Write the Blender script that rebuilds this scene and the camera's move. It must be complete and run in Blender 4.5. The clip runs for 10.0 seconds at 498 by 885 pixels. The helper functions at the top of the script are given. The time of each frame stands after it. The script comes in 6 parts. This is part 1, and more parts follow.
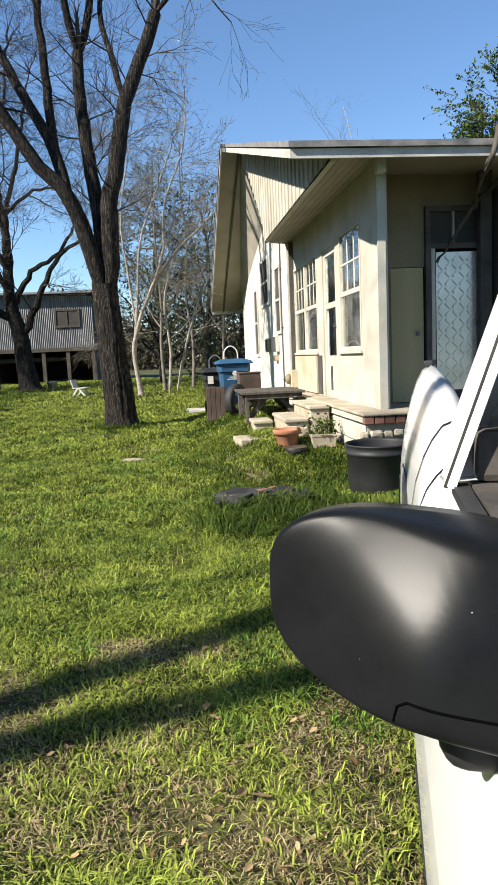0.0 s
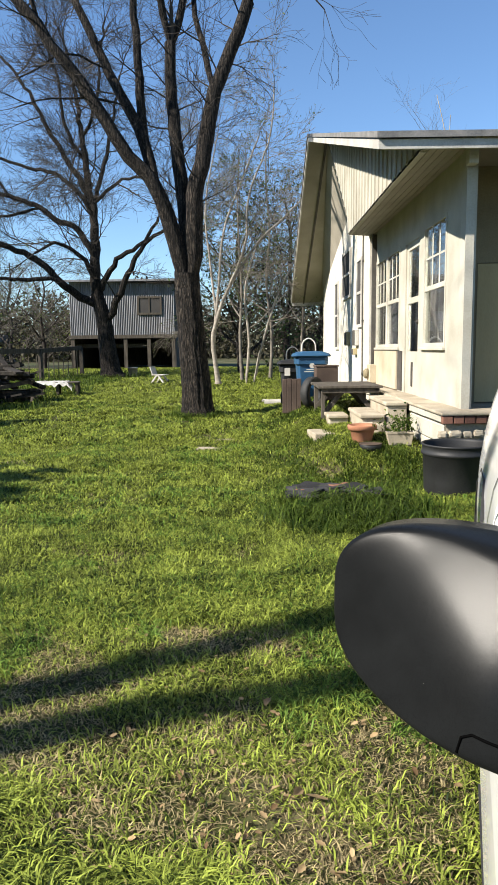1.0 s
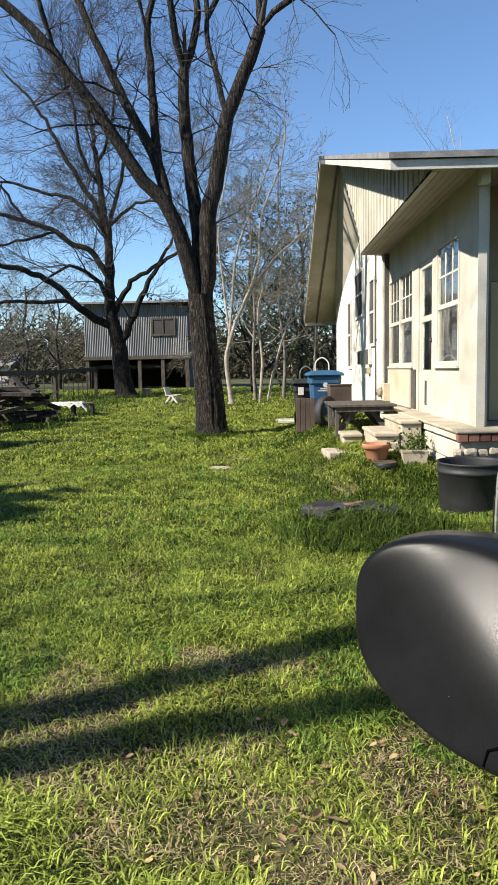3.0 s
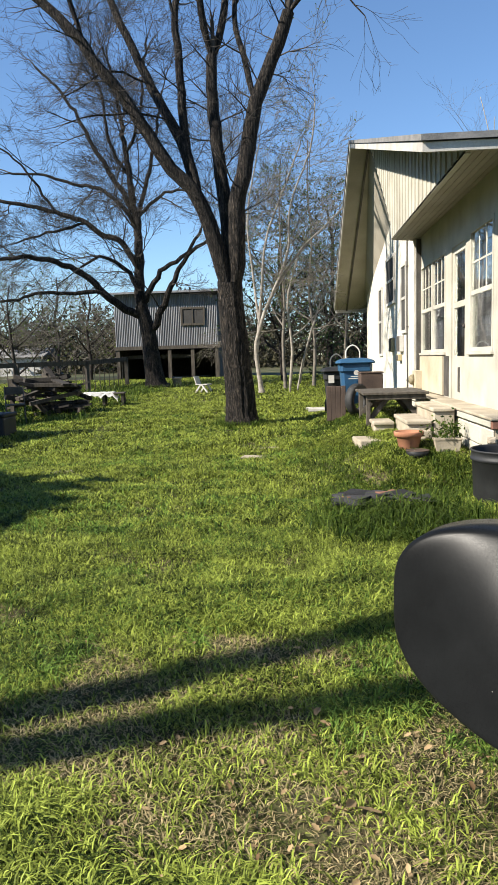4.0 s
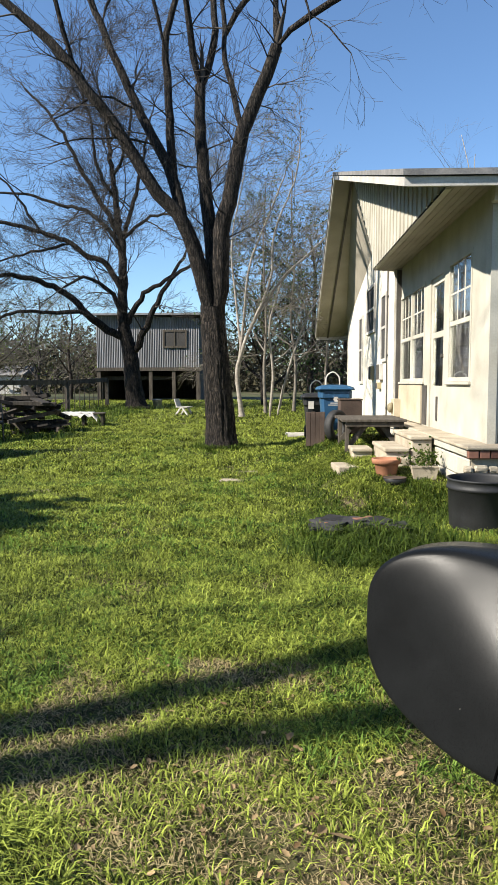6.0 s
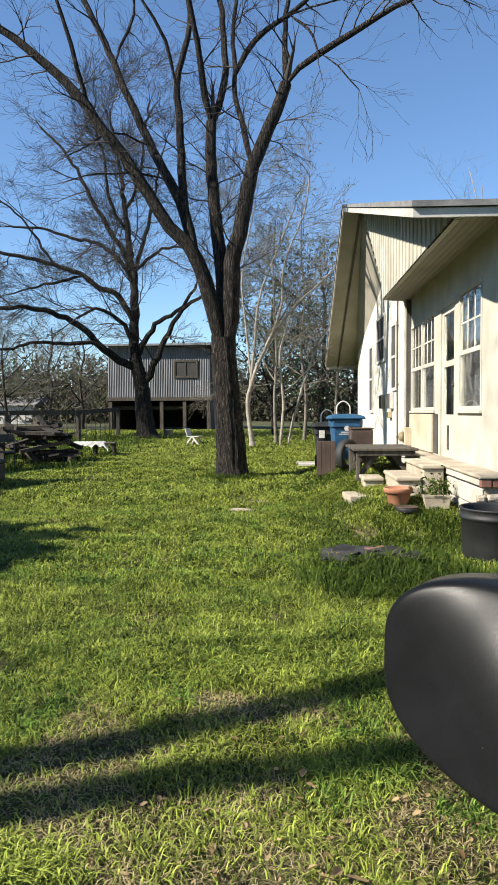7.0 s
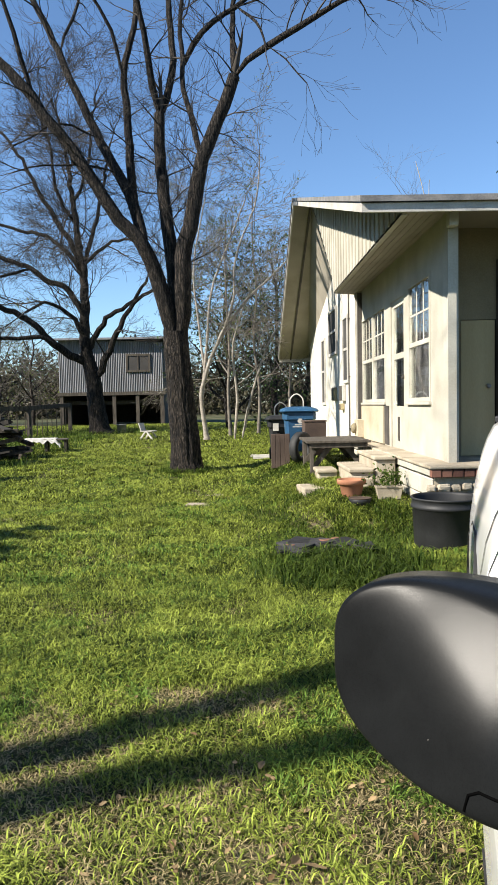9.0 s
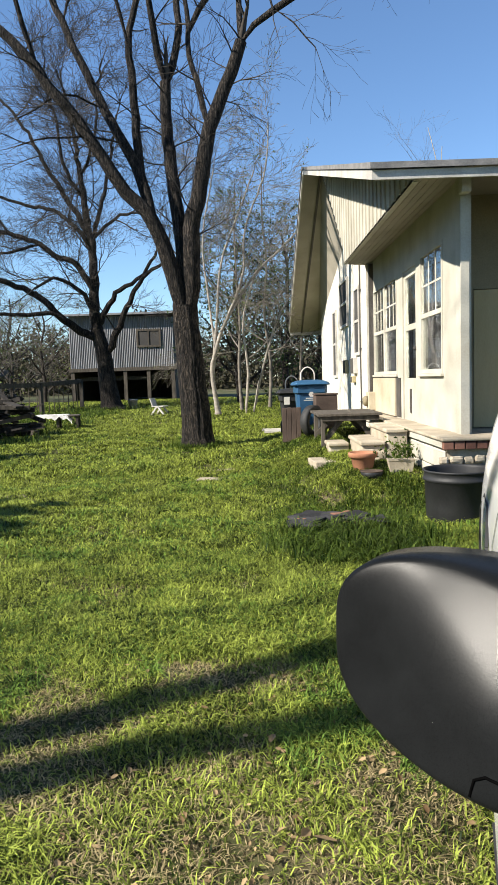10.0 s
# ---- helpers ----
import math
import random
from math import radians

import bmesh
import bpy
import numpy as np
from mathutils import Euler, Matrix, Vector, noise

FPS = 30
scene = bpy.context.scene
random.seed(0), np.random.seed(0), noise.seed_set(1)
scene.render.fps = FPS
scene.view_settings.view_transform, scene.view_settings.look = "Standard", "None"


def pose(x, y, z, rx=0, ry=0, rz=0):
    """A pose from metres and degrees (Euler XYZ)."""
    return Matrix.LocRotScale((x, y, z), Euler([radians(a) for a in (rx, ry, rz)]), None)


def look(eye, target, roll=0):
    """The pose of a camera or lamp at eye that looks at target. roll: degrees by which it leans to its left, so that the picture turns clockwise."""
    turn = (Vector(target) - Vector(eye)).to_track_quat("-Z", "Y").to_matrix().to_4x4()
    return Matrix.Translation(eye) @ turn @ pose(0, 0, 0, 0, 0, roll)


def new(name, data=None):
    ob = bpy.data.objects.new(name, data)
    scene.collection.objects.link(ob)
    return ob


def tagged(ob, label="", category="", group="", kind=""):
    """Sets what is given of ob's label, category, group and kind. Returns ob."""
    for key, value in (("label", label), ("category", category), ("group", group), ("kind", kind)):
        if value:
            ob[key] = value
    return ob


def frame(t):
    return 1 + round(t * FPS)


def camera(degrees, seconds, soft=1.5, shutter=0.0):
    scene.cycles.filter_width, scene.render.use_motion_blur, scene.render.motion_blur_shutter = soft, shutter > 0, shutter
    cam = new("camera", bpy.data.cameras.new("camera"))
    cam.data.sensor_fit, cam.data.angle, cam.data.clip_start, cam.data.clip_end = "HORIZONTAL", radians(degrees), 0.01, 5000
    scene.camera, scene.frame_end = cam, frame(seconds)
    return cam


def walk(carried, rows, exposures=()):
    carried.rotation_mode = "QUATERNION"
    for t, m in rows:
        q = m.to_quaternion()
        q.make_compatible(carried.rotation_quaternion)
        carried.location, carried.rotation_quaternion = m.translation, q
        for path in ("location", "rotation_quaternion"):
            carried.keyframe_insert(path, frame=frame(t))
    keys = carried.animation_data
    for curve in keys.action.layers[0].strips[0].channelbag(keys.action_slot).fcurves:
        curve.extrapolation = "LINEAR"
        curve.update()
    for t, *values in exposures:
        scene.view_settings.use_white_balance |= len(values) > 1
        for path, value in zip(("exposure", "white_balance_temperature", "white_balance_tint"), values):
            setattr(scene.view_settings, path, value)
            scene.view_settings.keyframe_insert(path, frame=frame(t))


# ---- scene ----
cam = camera(39.4, 10.0, soft=0.9)
PATH = [
    (0, (-0.005, -0.04, 1.397), (0.2, 1.934, 1.15), -2.5),
    (0.5, (-0.005, -0.036, 1.407), (0.224, 1.933, 1.14), -2.5),
    (1, (0.002, -0.021, 1.414), (-0.006, 1.961, 1.147), -0.7),
    (1.5, (-0.012, 0.01, 1.396), (-0.101, 1.991, 1.134), 0.9),
    (2, (-0.008, 0.011, 1.397), (-0.017, 1.993, 1.135), -0.0),
    (2.2, (-0.005, -0.02, 1.406), (-0.031, 1.969, 1.198), -0.6),
    (3.3, (-0.01, -0.03, 1.405), (-0.073, 1.958, 1.193), -1.5),
    (3.5, (-0.016, -0.051, 1.416), (-0.165, 1.924, 1.14), -2.0),
    (4, (-0.011, -0.003, 1.4), (-0.144, 1.979, 1.161), -1.7),
    (4.5, (-0.013, -0.025, 1.405), (-0.112, 1.964, 1.213), -1.5),
    (5, (-0.011, -0.002, 1.398), (-0.112, 1.986, 1.202), -0.9),
    (5.5, (-0.02, -0.027, 1.404), (-0.095, 1.963, 1.225), -0.4),
    (5.7, (-0.011, -0.028, 1.399), (-0.08, 1.963, 1.219), -0.2),
    (7, (-0.016, -0.017, 1.397), (-0.118, 1.978, 1.31), -0.3),
    (7.5, (-0.01, -0.044, 1.411), (-0.125, 1.952, 1.344), -1.6),
    (8, (-0.012, -0.022, 1.403), (-0.133, 1.972, 1.298), -0.7),
    (8.5, (-0.01, 0.002, 1.398), (-0.059, 1.995, 1.236), -1.1),
    (9, (-0.01, -0.031, 1.414), (0.018, 1.965, 1.305), -1.1),
    (9.5, (-0.002, 0.001, 1.411), (0.085, 1.995, 1.295), -0.1),
    (10, (0.009, 0.006, 1.409), (0.0, 1.998, 1.227), -1.8),
]
walk(cam, [(t, look(e, g, r)) for t, e, g, r in PATH])


# ---- world ----
SUN_DIR = Vector((math.cos(radians(24)), math.sin(radians(24)), -0.74)).normalized()
world = bpy.data.worlds.new("sky")
scene.world = world
world.use_nodes = True
wn = world.node_tree
sky = wn.nodes.new("ShaderNodeTexSky")
sky.sky_type = "NISHITA"
sky.sun_disc = False
sky.sun_elevation = math.asin(-SUN_DIR.z)
sky.sun_rotation = math.atan2(-SUN_DIR.x, -SUN_DIR.y)
sky.air_density, sky.dust_density, sky.ozone_density = 1.0, 0.1, 3.0
tint = wn.nodes.new("ShaderNodeMix")
tint.data_type, tint.blend_type = "RGBA", "MULTIPLY"
tint.inputs["Factor"].default_value, tint.inputs["B"].default_value = 1.0, (0.89, 1.02, 1.13, 1)
wn.links.new(sky.outputs[0], tint.inputs["A"])
wn.links.new(tint.outputs["Result"], wn.nodes["Background"].inputs[0])
wn.nodes["Background"].inputs[1].default_value = 0.072
sun_data = bpy.data.lights.new("sun", "SUN")
sun_data.energy, sun_data.angle, sun_data.color = 5.0, radians(0.6), (1.0, 0.93, 0.82)
sun = new("sun", sun_data)
sun.matrix_world = look((0, 0, 30), Vector((0, 0, 30)) + SUN_DIR)
scene.view_settings.exposure = 1.25


# ---- materials ----
def material(name, dark, light, scale=6.0, rough=0.8, bump=0.2, metal=0.0, fine=60.0, stretch=(1, 1, 1), per_object=0.0, per_island=0.0, contrast=0.25, bump_dist=0.01, spec=0.35):
    """Two-scale noise between two colours, with grain and relief."""
    m = bpy.data.materials.new(name)
    m.use_nodes = True
    nt = m.node_tree
    n, l = nt.nodes, nt.links
    bsdf = n["Principled BSDF"]
    co = n.new("ShaderNodeTexCoord")
    mp = n.new("ShaderNodeMapping")
    mp.inputs["Scale"].default_value = stretch
    l.new(co.outputs["Object"], mp.inputs["Vector"])
    big, small = n.new("ShaderNodeTexNoise"), n.new("ShaderNodeTexNoise")
    for tex, s, d in ((big, scale, 5), (small, fine, 3)):
        tex.inputs["Scale"].default_value, tex.inputs["Detail"].default_value = s, d
        l.new(mp.outputs[0], tex.inputs["Vector"])
    add = n.new("ShaderNodeMath")
    add.operation = "MULTIPLY_ADD"
    add.inputs[1].default_value = 0.45
    l.new(small.outputs["Fac"], add.inputs[0])
    l.new(big.outputs["Fac"], add.inputs[2])
    fac = add.outputs[0]
    if per_object or per_island:
        src = n.new("ShaderNodeObjectInfo").outputs["Random"] if per_object else n.new("ShaderNodeNewGeometry").outputs["Random Per Island"]
        off = n.new("ShaderNodeMath")
        off.operation = "MULTIPLY_ADD"
        off.inputs[1].default_value = per_object or per_island
        l.new(src, off.inputs[0])
        sub = n.new("ShaderNodeMath")
        sub.inputs[1].default_value = -0.5 * (per_object or per_island)
        l.new(fac, sub.inputs[0])
        l.new(sub.outputs[0], off.inputs[2])
        fac = off.outputs[0]
    ramp = n.new("ShaderNodeMapRange")
    ramp.inputs[1].default_value, ramp.inputs[2].default_value = 0.725 - contrast, 0.725 + contrast
    l.new(fac, ramp.inputs[0])
    mix = n.new("ShaderNodeMix")
    mix.data_type = "RGBA"
    mix.inputs["A"].default_value, mix.inputs["B"].default_value = (*dark, 1), (*light, 1)
    l.new(ramp.outputs[0], mix.inputs["Factor"])
    l.new(mix.outputs["Result"], bsdf.inputs["Base Color"])
    bsdf.inputs["Roughness"].default_value, bsdf.inputs["Metallic"].default_value = rough, metal
    bsdf.inputs["Specular IOR Level"].default_value = spec
    if bump:
        b = n.new("ShaderNodeBump")
        b.inputs["Strength"].default_value, b.inputs["Distance"].default_value = bump, bump_dist
        l.new(fac, b.inputs["Height"])
        l.new(b.outputs[0], bsdf.inputs["Normal"])
    return m


def leafy(name, dark, light, through_part=0.35, rough=0.55):
    """Leaf or blade: colour by island, some light passing through."""
    m = material(name, dark, light, 3.0, rough, 0.0, per_island=0.9, contrast=0.45, spec=0.12)
    nt = m.node_tree
    bsdf = nt.nodes["Principled BSDF"]
    out = nt.nodes["Material Output"]
    tr = nt.nodes.new("ShaderNodeBsdfTranslucent")
    mix = nt.nodes.new("ShaderNodeMixShader")
    mix.inputs[0].default_value = through_part
    col = bsdf.inputs["Base Color"].links[0].from_socket
    nt.links.new(col, tr.inputs["Color"])
    nt.links.new(bsdf.outputs[0], mix.inputs[1])
    nt.links.new(tr.outputs[0], mix.inputs[2])
    nt.links.new(mix.outputs[0], out.inputs["Surface"])
    return m


def glass(name, tint=(0.9, 0.95, 0.95), rough=0.02):
    m = bpy.data.materials.new(name)
    m.use_nodes = True
    b = m.node_tree.nodes["Principled BSDF"]
    b.inputs["Base Color"].default_value = (*tint, 1)
    b.inputs["Roughness"].default_value = rough
    b.inputs["Transmission Weight"].default_value = 1.0
    b.inputs["IOR"].default_value = 1.45
    return m


M_WHITE = material("white_paint", (0.30, 0.28, 0.225), (0.48, 0.46, 0.395), 2.2, 0.75, 0.06, contrast=0.3)
M_CREAM = material("cream_panel", (0.30, 0.25, 0.165), (0.50, 0.44, 0.33), 2.5, 0.8, 0.2, contrast=0.3)
M_STONEWALL = material("rough_limewash", (0.42, 0.39, 0.32), (0.68, 0.65, 0.57), 3.0, 0.9, 0.6, contrast=0.25, bump_dist=0.03)
# Darker than the white paint: porch shade is mixed into this grey.
M_GREY = material("shade_grey_paint", (0.15, 0.125, 0.075), (0.25, 0.212, 0.135), 1.5, 0.8, 0.12)
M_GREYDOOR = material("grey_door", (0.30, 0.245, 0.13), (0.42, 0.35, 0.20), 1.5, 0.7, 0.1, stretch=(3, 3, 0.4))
# Underside boards: the eaves' shade is partly in this lowered colour.
M_SOFFIT = material("soffit_shade_grey", (0.20, 0.18, 0.14), (0.32, 0.29, 0.235), 1.2, 0.8, 0.1)
M_FASCIA = material("fascia_board", (0.30, 0.28, 0.25), (0.52, 0.50, 0.46), 3.0, 0.7, 0.15)
M_DARKTRIM = material("dark_trim", (0.03, 0.028, 0.025), (0.09, 0.08, 0.07), 4.0, 0.7, 0.1)
M_SHINGLE = material("roof_shingle", (0.10, 0.10, 0.10), (0.24, 0.23, 0.22), 6.0, 0.9, 0.4)
M_SLATE = material("dark_slate", (0.010, 0.010, 0.011), (0.042, 0.041, 0.043), 6.0, 0.85, 0.3, per_object=0.4)
M_BRICK = material("brick", (0.08, 0.035, 0.025), (0.20, 0.095, 0.065), 6.0, 0.9, 0.4, per_object=0.5)
M_CONCRETE = material("concrete", (0.20, 0.165, 0.115), (0.44, 0.385, 0.295), 3.0, 0.9, 0.4, contrast=0.3)
M_GLASS = glass("window_glass")
# Dark of unlit interiors, put into the colour of panes and backing.
M_UNLIT = material("unlit_interior_dark", (0.03, 0.03, 0.03), (0.07, 0.065, 0.06), 1.0, 0.9, 0.0)
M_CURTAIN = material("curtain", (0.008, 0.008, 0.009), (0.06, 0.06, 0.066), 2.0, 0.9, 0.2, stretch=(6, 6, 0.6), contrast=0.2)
M_SOIL = material("soil", (0.030, 0.022, 0.013), (0.095, 0.070, 0.040), 3.0, 0.95, 0.5)
M_BARK = material("bark", (0.008, 0.006, 0.005), (0.075, 0.06, 0.046), 13.0, 0.95, 1.0, fine=60.0, stretch=(1.7, 1.7, 0.36), contrast=0.15, bump_dist=0.035)
bt = M_BARK.node_tree
crack = bt.nodes.new("ShaderNodeTexVoronoi")
crack.feature = "DISTANCE_TO_EDGE"
crack.inputs["Scale"].default_value = 13.0
warp = bt.nodes.new("ShaderNodeVectorMath")
warp.operation = "MULTIPLY_ADD"
warp.inputs[1].default_value = (0.12, 0.12, 0.3)
noise_n = [q for q in bt.nodes if q.type == "TEX_NOISE"][0]
bt.links.new(noise_n.outputs["Color"], warp.inputs[0])
bt.links.new(bt.nodes["Mapping"].outputs[0], warp.inputs[2])
bt.links.new(warp.outputs[0], crack.inputs["Vector"])
depth_n = bt.nodes.new("ShaderNodeMapRange")
depth_n.inputs[1].default_value, depth_n.inputs[2].default_value, depth_n.inputs[3].default_value = 0.0, 0.22, 0.12
bt.links.new(crack.outputs["Distance"], depth_n.inputs[0])
bark_b = bt.nodes["Principled BSDF"]
col_n = bt.nodes.new("ShaderNodeMix")
col_n.data_type, col_n.blend_type = "RGBA", "MULTIPLY"
col_n.inputs["Factor"].default_value = 1.0
bt.links.new(bark_b.inputs["Base Color"].links[0].from_socket, col_n.inputs["A"])
bt.links.new(depth_n.outputs[0], col_n.inputs["B"])
bt.links.new(col_n.outputs["Result"], bark_b.inputs["Base Color"])
ridge_n = bt.nodes.new("ShaderNodeBump")
ridge_n.inputs["Strength"].default_value, ridge_n.inputs["Distance"].default_value = 1.0, 0.04
bt.links.new(depth_n.outputs[0], ridge_n.inputs["Height"])
bt.links.new(bark_b.inputs["Normal"].links[0].from_socket, ridge_n.inputs["Normal"])
bt.links.new(ridge_n.outputs[0], bark_b.inputs["Normal"])
M_TWIG = material("twig_bark", (0.020, 0.016, 0.012), (0.065, 0.055, 0.045), 4.0, 0.9, 0.0)
M_PALEBARK = material("pale_bark", (0.15, 0.13, 0.105), (0.33, 0.30, 0.255), 5.0, 0.9, 0.3, stretch=(1, 1, 2))
M_PALETWIG = material("pale_twig", (0.07, 0.06, 0.048), (0.19, 0.17, 0.14), 4.0, 0.9, 0.0)
M_BARN = material("weathered_metal", (0.14, 0.143, 0.15), (0.30, 0.30, 0.31), 1.2, 0.55, 0.1, metal=0.3, stretch=(3, 3, 0.5))
M_OLDWOOD = material("old_wood", (0.03, 0.025, 0.02), (0.10, 0.086, 0.068), 5.0, 0.9, 0.3, stretch=(3, 3, 0.5))
M_BLUE = material("blue_plastic", (0.014, 0.055, 0.12), (0.024, 0.085, 0.165), 2.0, 0.5, 0.1)
M_BLACKPLASTIC = material("black_plastic", (0.013, 0.0135, 0.0145), (0.026, 0.027, 0.0285), 5.0, 0.55, 0.15, spec=0.25)
M_BROWN = material("brown_plastic", (0.04, 0.027, 0.02), (0.09, 0.062, 0.048), 3.0, 0.7, 0.1)
M_SHEET = material("white_sheet", (0.62, 0.61, 0.58), (0.82, 0.81, 0.78), 4.0, 0.9, 0.2)
M_TERRA = material("terracotta", (0.24, 0.10, 0.055), (0.38, 0.18, 0.10), 5.0, 0.85, 0.2)
M_CAR = material("white_car_paint", (0.58, 0.58, 0.57), (0.68, 0.68, 0.67), 1.5, 0.10, 0.0, spec=0.6, contrast=0.5)
M_MIRROR = material("black_mirror_shell", (0.005, 0.0054, 0.0056), (0.0095, 0.0102, 0.0106), 12.0, 0.3, 0.04, fine=400.0, bump_dist=0.002, spec=0.085)
speck = M_MIRROR.node_tree.nodes.new("ShaderNodeTexNoise")
speck.inputs["Scale"].default_value, speck.inputs["Detail"].default_value = 1100.0, 3
span = M_MIRROR.node_tree.nodes.new("ShaderNodeMapRange")
span.inputs[1].default_value, span.inputs[2].default_value, span.inputs[3].default_value, span.inputs[4].default_value = 0.4, 0.62, 0.27, 0.40
M_MIRROR.node_tree.links.new(M_MIRROR.node_tree.nodes["Mapping"].outputs[0], speck.inputs["Vector"])
M_MIRROR.node_tree.links.new(speck.outputs["Fac"], span.inputs[0])
M_MIRROR.node_tree.links.new(span.outputs[0], M_MIRROR.node_tree.nodes["Principled BSDF"].inputs["Roughness"])
dust = M_MIRROR.node_tree.nodes.new("ShaderNodeTexVoronoi")
dust.inputs["Scale"].default_value = 24.0
spot = M_MIRROR.node_tree.nodes.new("ShaderNodeMath")
spot.operation, spot.inputs[1].default_value = "LESS_THAN", 0.017
fleck = M_MIRROR.node_tree.nodes.new("ShaderNodeMix")
fleck.data_type, fleck.inputs["B"].default_value = "RGBA", (0.35, 0.34, 0.31, 1)
M_MIRROR.node_tree.links.new(M_MIRROR.node_tree.nodes["Mapping"].outputs[0], dust.inputs["Vector"])
M_MIRROR.node_tree.links.new(dust.outputs["Distance"], spot.inputs[0])
M_MIRROR.node_tree.links.new(spot.outputs[0], fleck.inputs["Factor"])
shell_b = M_MIRROR.node_tree.nodes["Principled BSDF"]
M_MIRROR.node_tree.links.new(shell_b.inputs["Base Color"].links[0].from_socket, fleck.inputs["A"])
M_MIRROR.node_tree.links.new(fleck.outputs["Result"], shell_b.inputs["Base Color"])
M_RUBBER = material("black_rubber", (0.012, 0.012, 0.012), (0.03, 0.03, 0.03), 8.0, 0.7, 0.1)
M_GAP = material("dark_gap", (0.001, 0.001, 0.001), (0.003, 0.003, 0.003), 8.0, 1.0, 0.0, spec=0.0)
M_GRASS = leafy("grass_blades", (0.009, 0.020, 0.003), (0.35, 0.415, 0.072), 0.20)
M_DEEPGRASS = leafy("deep_grass_blades", (0.010, 0.026, 0.004), (0.17, 0.27, 0.045), 0.20)
M_STRAW = leafy("dry_grass", (0.030, 0.022, 0.010), (0.42, 0.345, 0.18), 0.12)
M_WEED = leafy("weed_leaves", (0.012, 0.032, 0.004), (0.12, 0.17, 0.028))
M_SPRING = leafy("spring_leaves", (0.05, 0.085, 0.016), (0.13, 0.17, 0.04))
M_DEADLEAF = leafy("dead_leaf", (0.10, 0.062, 0.03), (0.36, 0.26, 0.14), 0.1)
M_EVERGREEN = leafy("evergreen_leaves", (0.014, 0.03, 0.011), (0.06, 0.10, 0.035), 0.25)
M_HAZE = leafy("far_brush", (0.022, 0.02, 0.013), (0.075, 0.07, 0.04), 0.15)


# ---- building helpers ----
def ease(a, b, v):
    k = min(1.0, max(0.0, (v - a) / (b - a)))
    return k * k * (3 - 2 * k)


def ground_z(x, y):
    """Lawn: level near the truck, rising gently to the fence, and banked up against the house."""
    r = 0.0205 * max(0.0, min(y, 32.0) - 9.6)
    bank = (0.33 + 0.13 * ease(9.0, 12.5, y)) * ease(0.2, 1.3, x) * ease(6.9, 8.4, y) * (1 - ease(12.8, 16.0, y))
    return r + bank + 0.03 * (math.sin(x * 0.9 + 1.3) * math.sin(y * 0.7) if abs(x) < 60 and abs(y) < 60 else 0)


def thing(name, at, label, category, group="", rz=0.0):
    ob = new(name)
    ob.matrix_world = pose(*at, 0, 0, rz)
    ob.empty_display_size = 0.1
    return tagged(ob, label, category, group)


def part(name, bm, mat, parent=None, label="", smooth=False, world_space=False):
    me = bpy.data.meshes.new(name)
    bmesh.ops.recalc_face_normals(bm, faces=bm.faces)
    bm.to_mesh(me)
    bm.free()
    me.materials.append(mat)
    if smooth:
        me.shade_smooth()
    ob = new(name, me)
    if parent is not None:
        ob.parent = parent
        if world_space:
            ob.matrix_parent_inverse = parent.matrix_world.inverted() if parent.parent is None else (parent.parent.matrix_world @ parent.matrix_parent_inverse @ parent.matrix_basis).inverted()
    if label:
        ob["label"] = label
    return ob


def box(bm, x0, x1, y0, y1, z0, z1):
    v = [bm.verts.new((x, y, z)) for x in (x0, x1) for y in (y0, y1) for z in (z0, z1)]
    for f in ((0, 1, 3, 2), (4, 6, 7, 5), (0, 4, 5, 1), (2, 3, 7, 6), (0, 2, 6, 4), (1, 5, 7, 3)):
        bm.faces.new([v[i] for i in f])
    return v


def boxes(*lists):
    bm = bmesh.new()
    for b in lists:
        box(bm, *b)
    return bm


def soft(bm, w=0.01, seg=2):
    bmesh.ops.bevel(bm, geom=bm.edges[:], offset=w, segments=seg, affect="EDGES", profile=0.5)
    return bm


def beam(bm, p, q, w, h=None):
    """A squared bar from p to q, w wide and h deep."""
    p, q = Vector(p), Vector(q)
    d = (q - p).normalized()
    side = d.cross(Vector((0, 0, 1)))
    if side.length < 0.05:
        side = Vector((1, 0, 0))
    side.normalize()
    up = side.cross(d)
    h = w if h is None else h
    v = []
    for c in (p, q):
        for a, b in ((-1, -1), (1, -1), (1, 1), (-1, 1)):
            v.append(bm.verts.new(c + side * (a * w / 2) + up * (b * h / 2)))
    for f in ((0, 1, 2, 3), (7, 6, 5, 4), (0, 4, 5, 1), (1, 5, 6, 2), (2, 6, 7, 3), (3, 7, 4, 0)):
        bm.faces.new([v[i] for i in f])
    return bm


def lathe(bm, profile, seg=32, at=(0, 0, 0)):
    """Turned shape from (radius, height) pairs."""
    rings = []
    for r, z in profile:
        rings.append([bm.verts.new((at[0] + r * math.cos(i * math.tau / seg), at[1] + r * math.sin(i * math.tau / seg), at[2] + z)) for i in range(seg)])
    for a, b in zip(rings, rings[1:]):
        for i in range(seg):
            bm.faces.new((a[i], a[(i + 1) % seg], b[(i + 1) % seg], b[i]))
    bm.faces.new(rings[0][::-1])
    bm.faces.new(rings[-1])
    return bm


def poly_prism(bm, pts, d):
    """A flat polygon given thickness along the vector d."""
    a = [bm.verts.new(p) for p in pts]
    b = [bm.verts.new(Vector(p) + Vector(d)) for p in pts]
    bm.faces.new(a)
    bm.faces.new(b[::-1])
    for i in range(len(a)):
        j = (i + 1) % len(a)
        bm.faces.new((a[i], b[i], b[j], a[j]))
    return bm


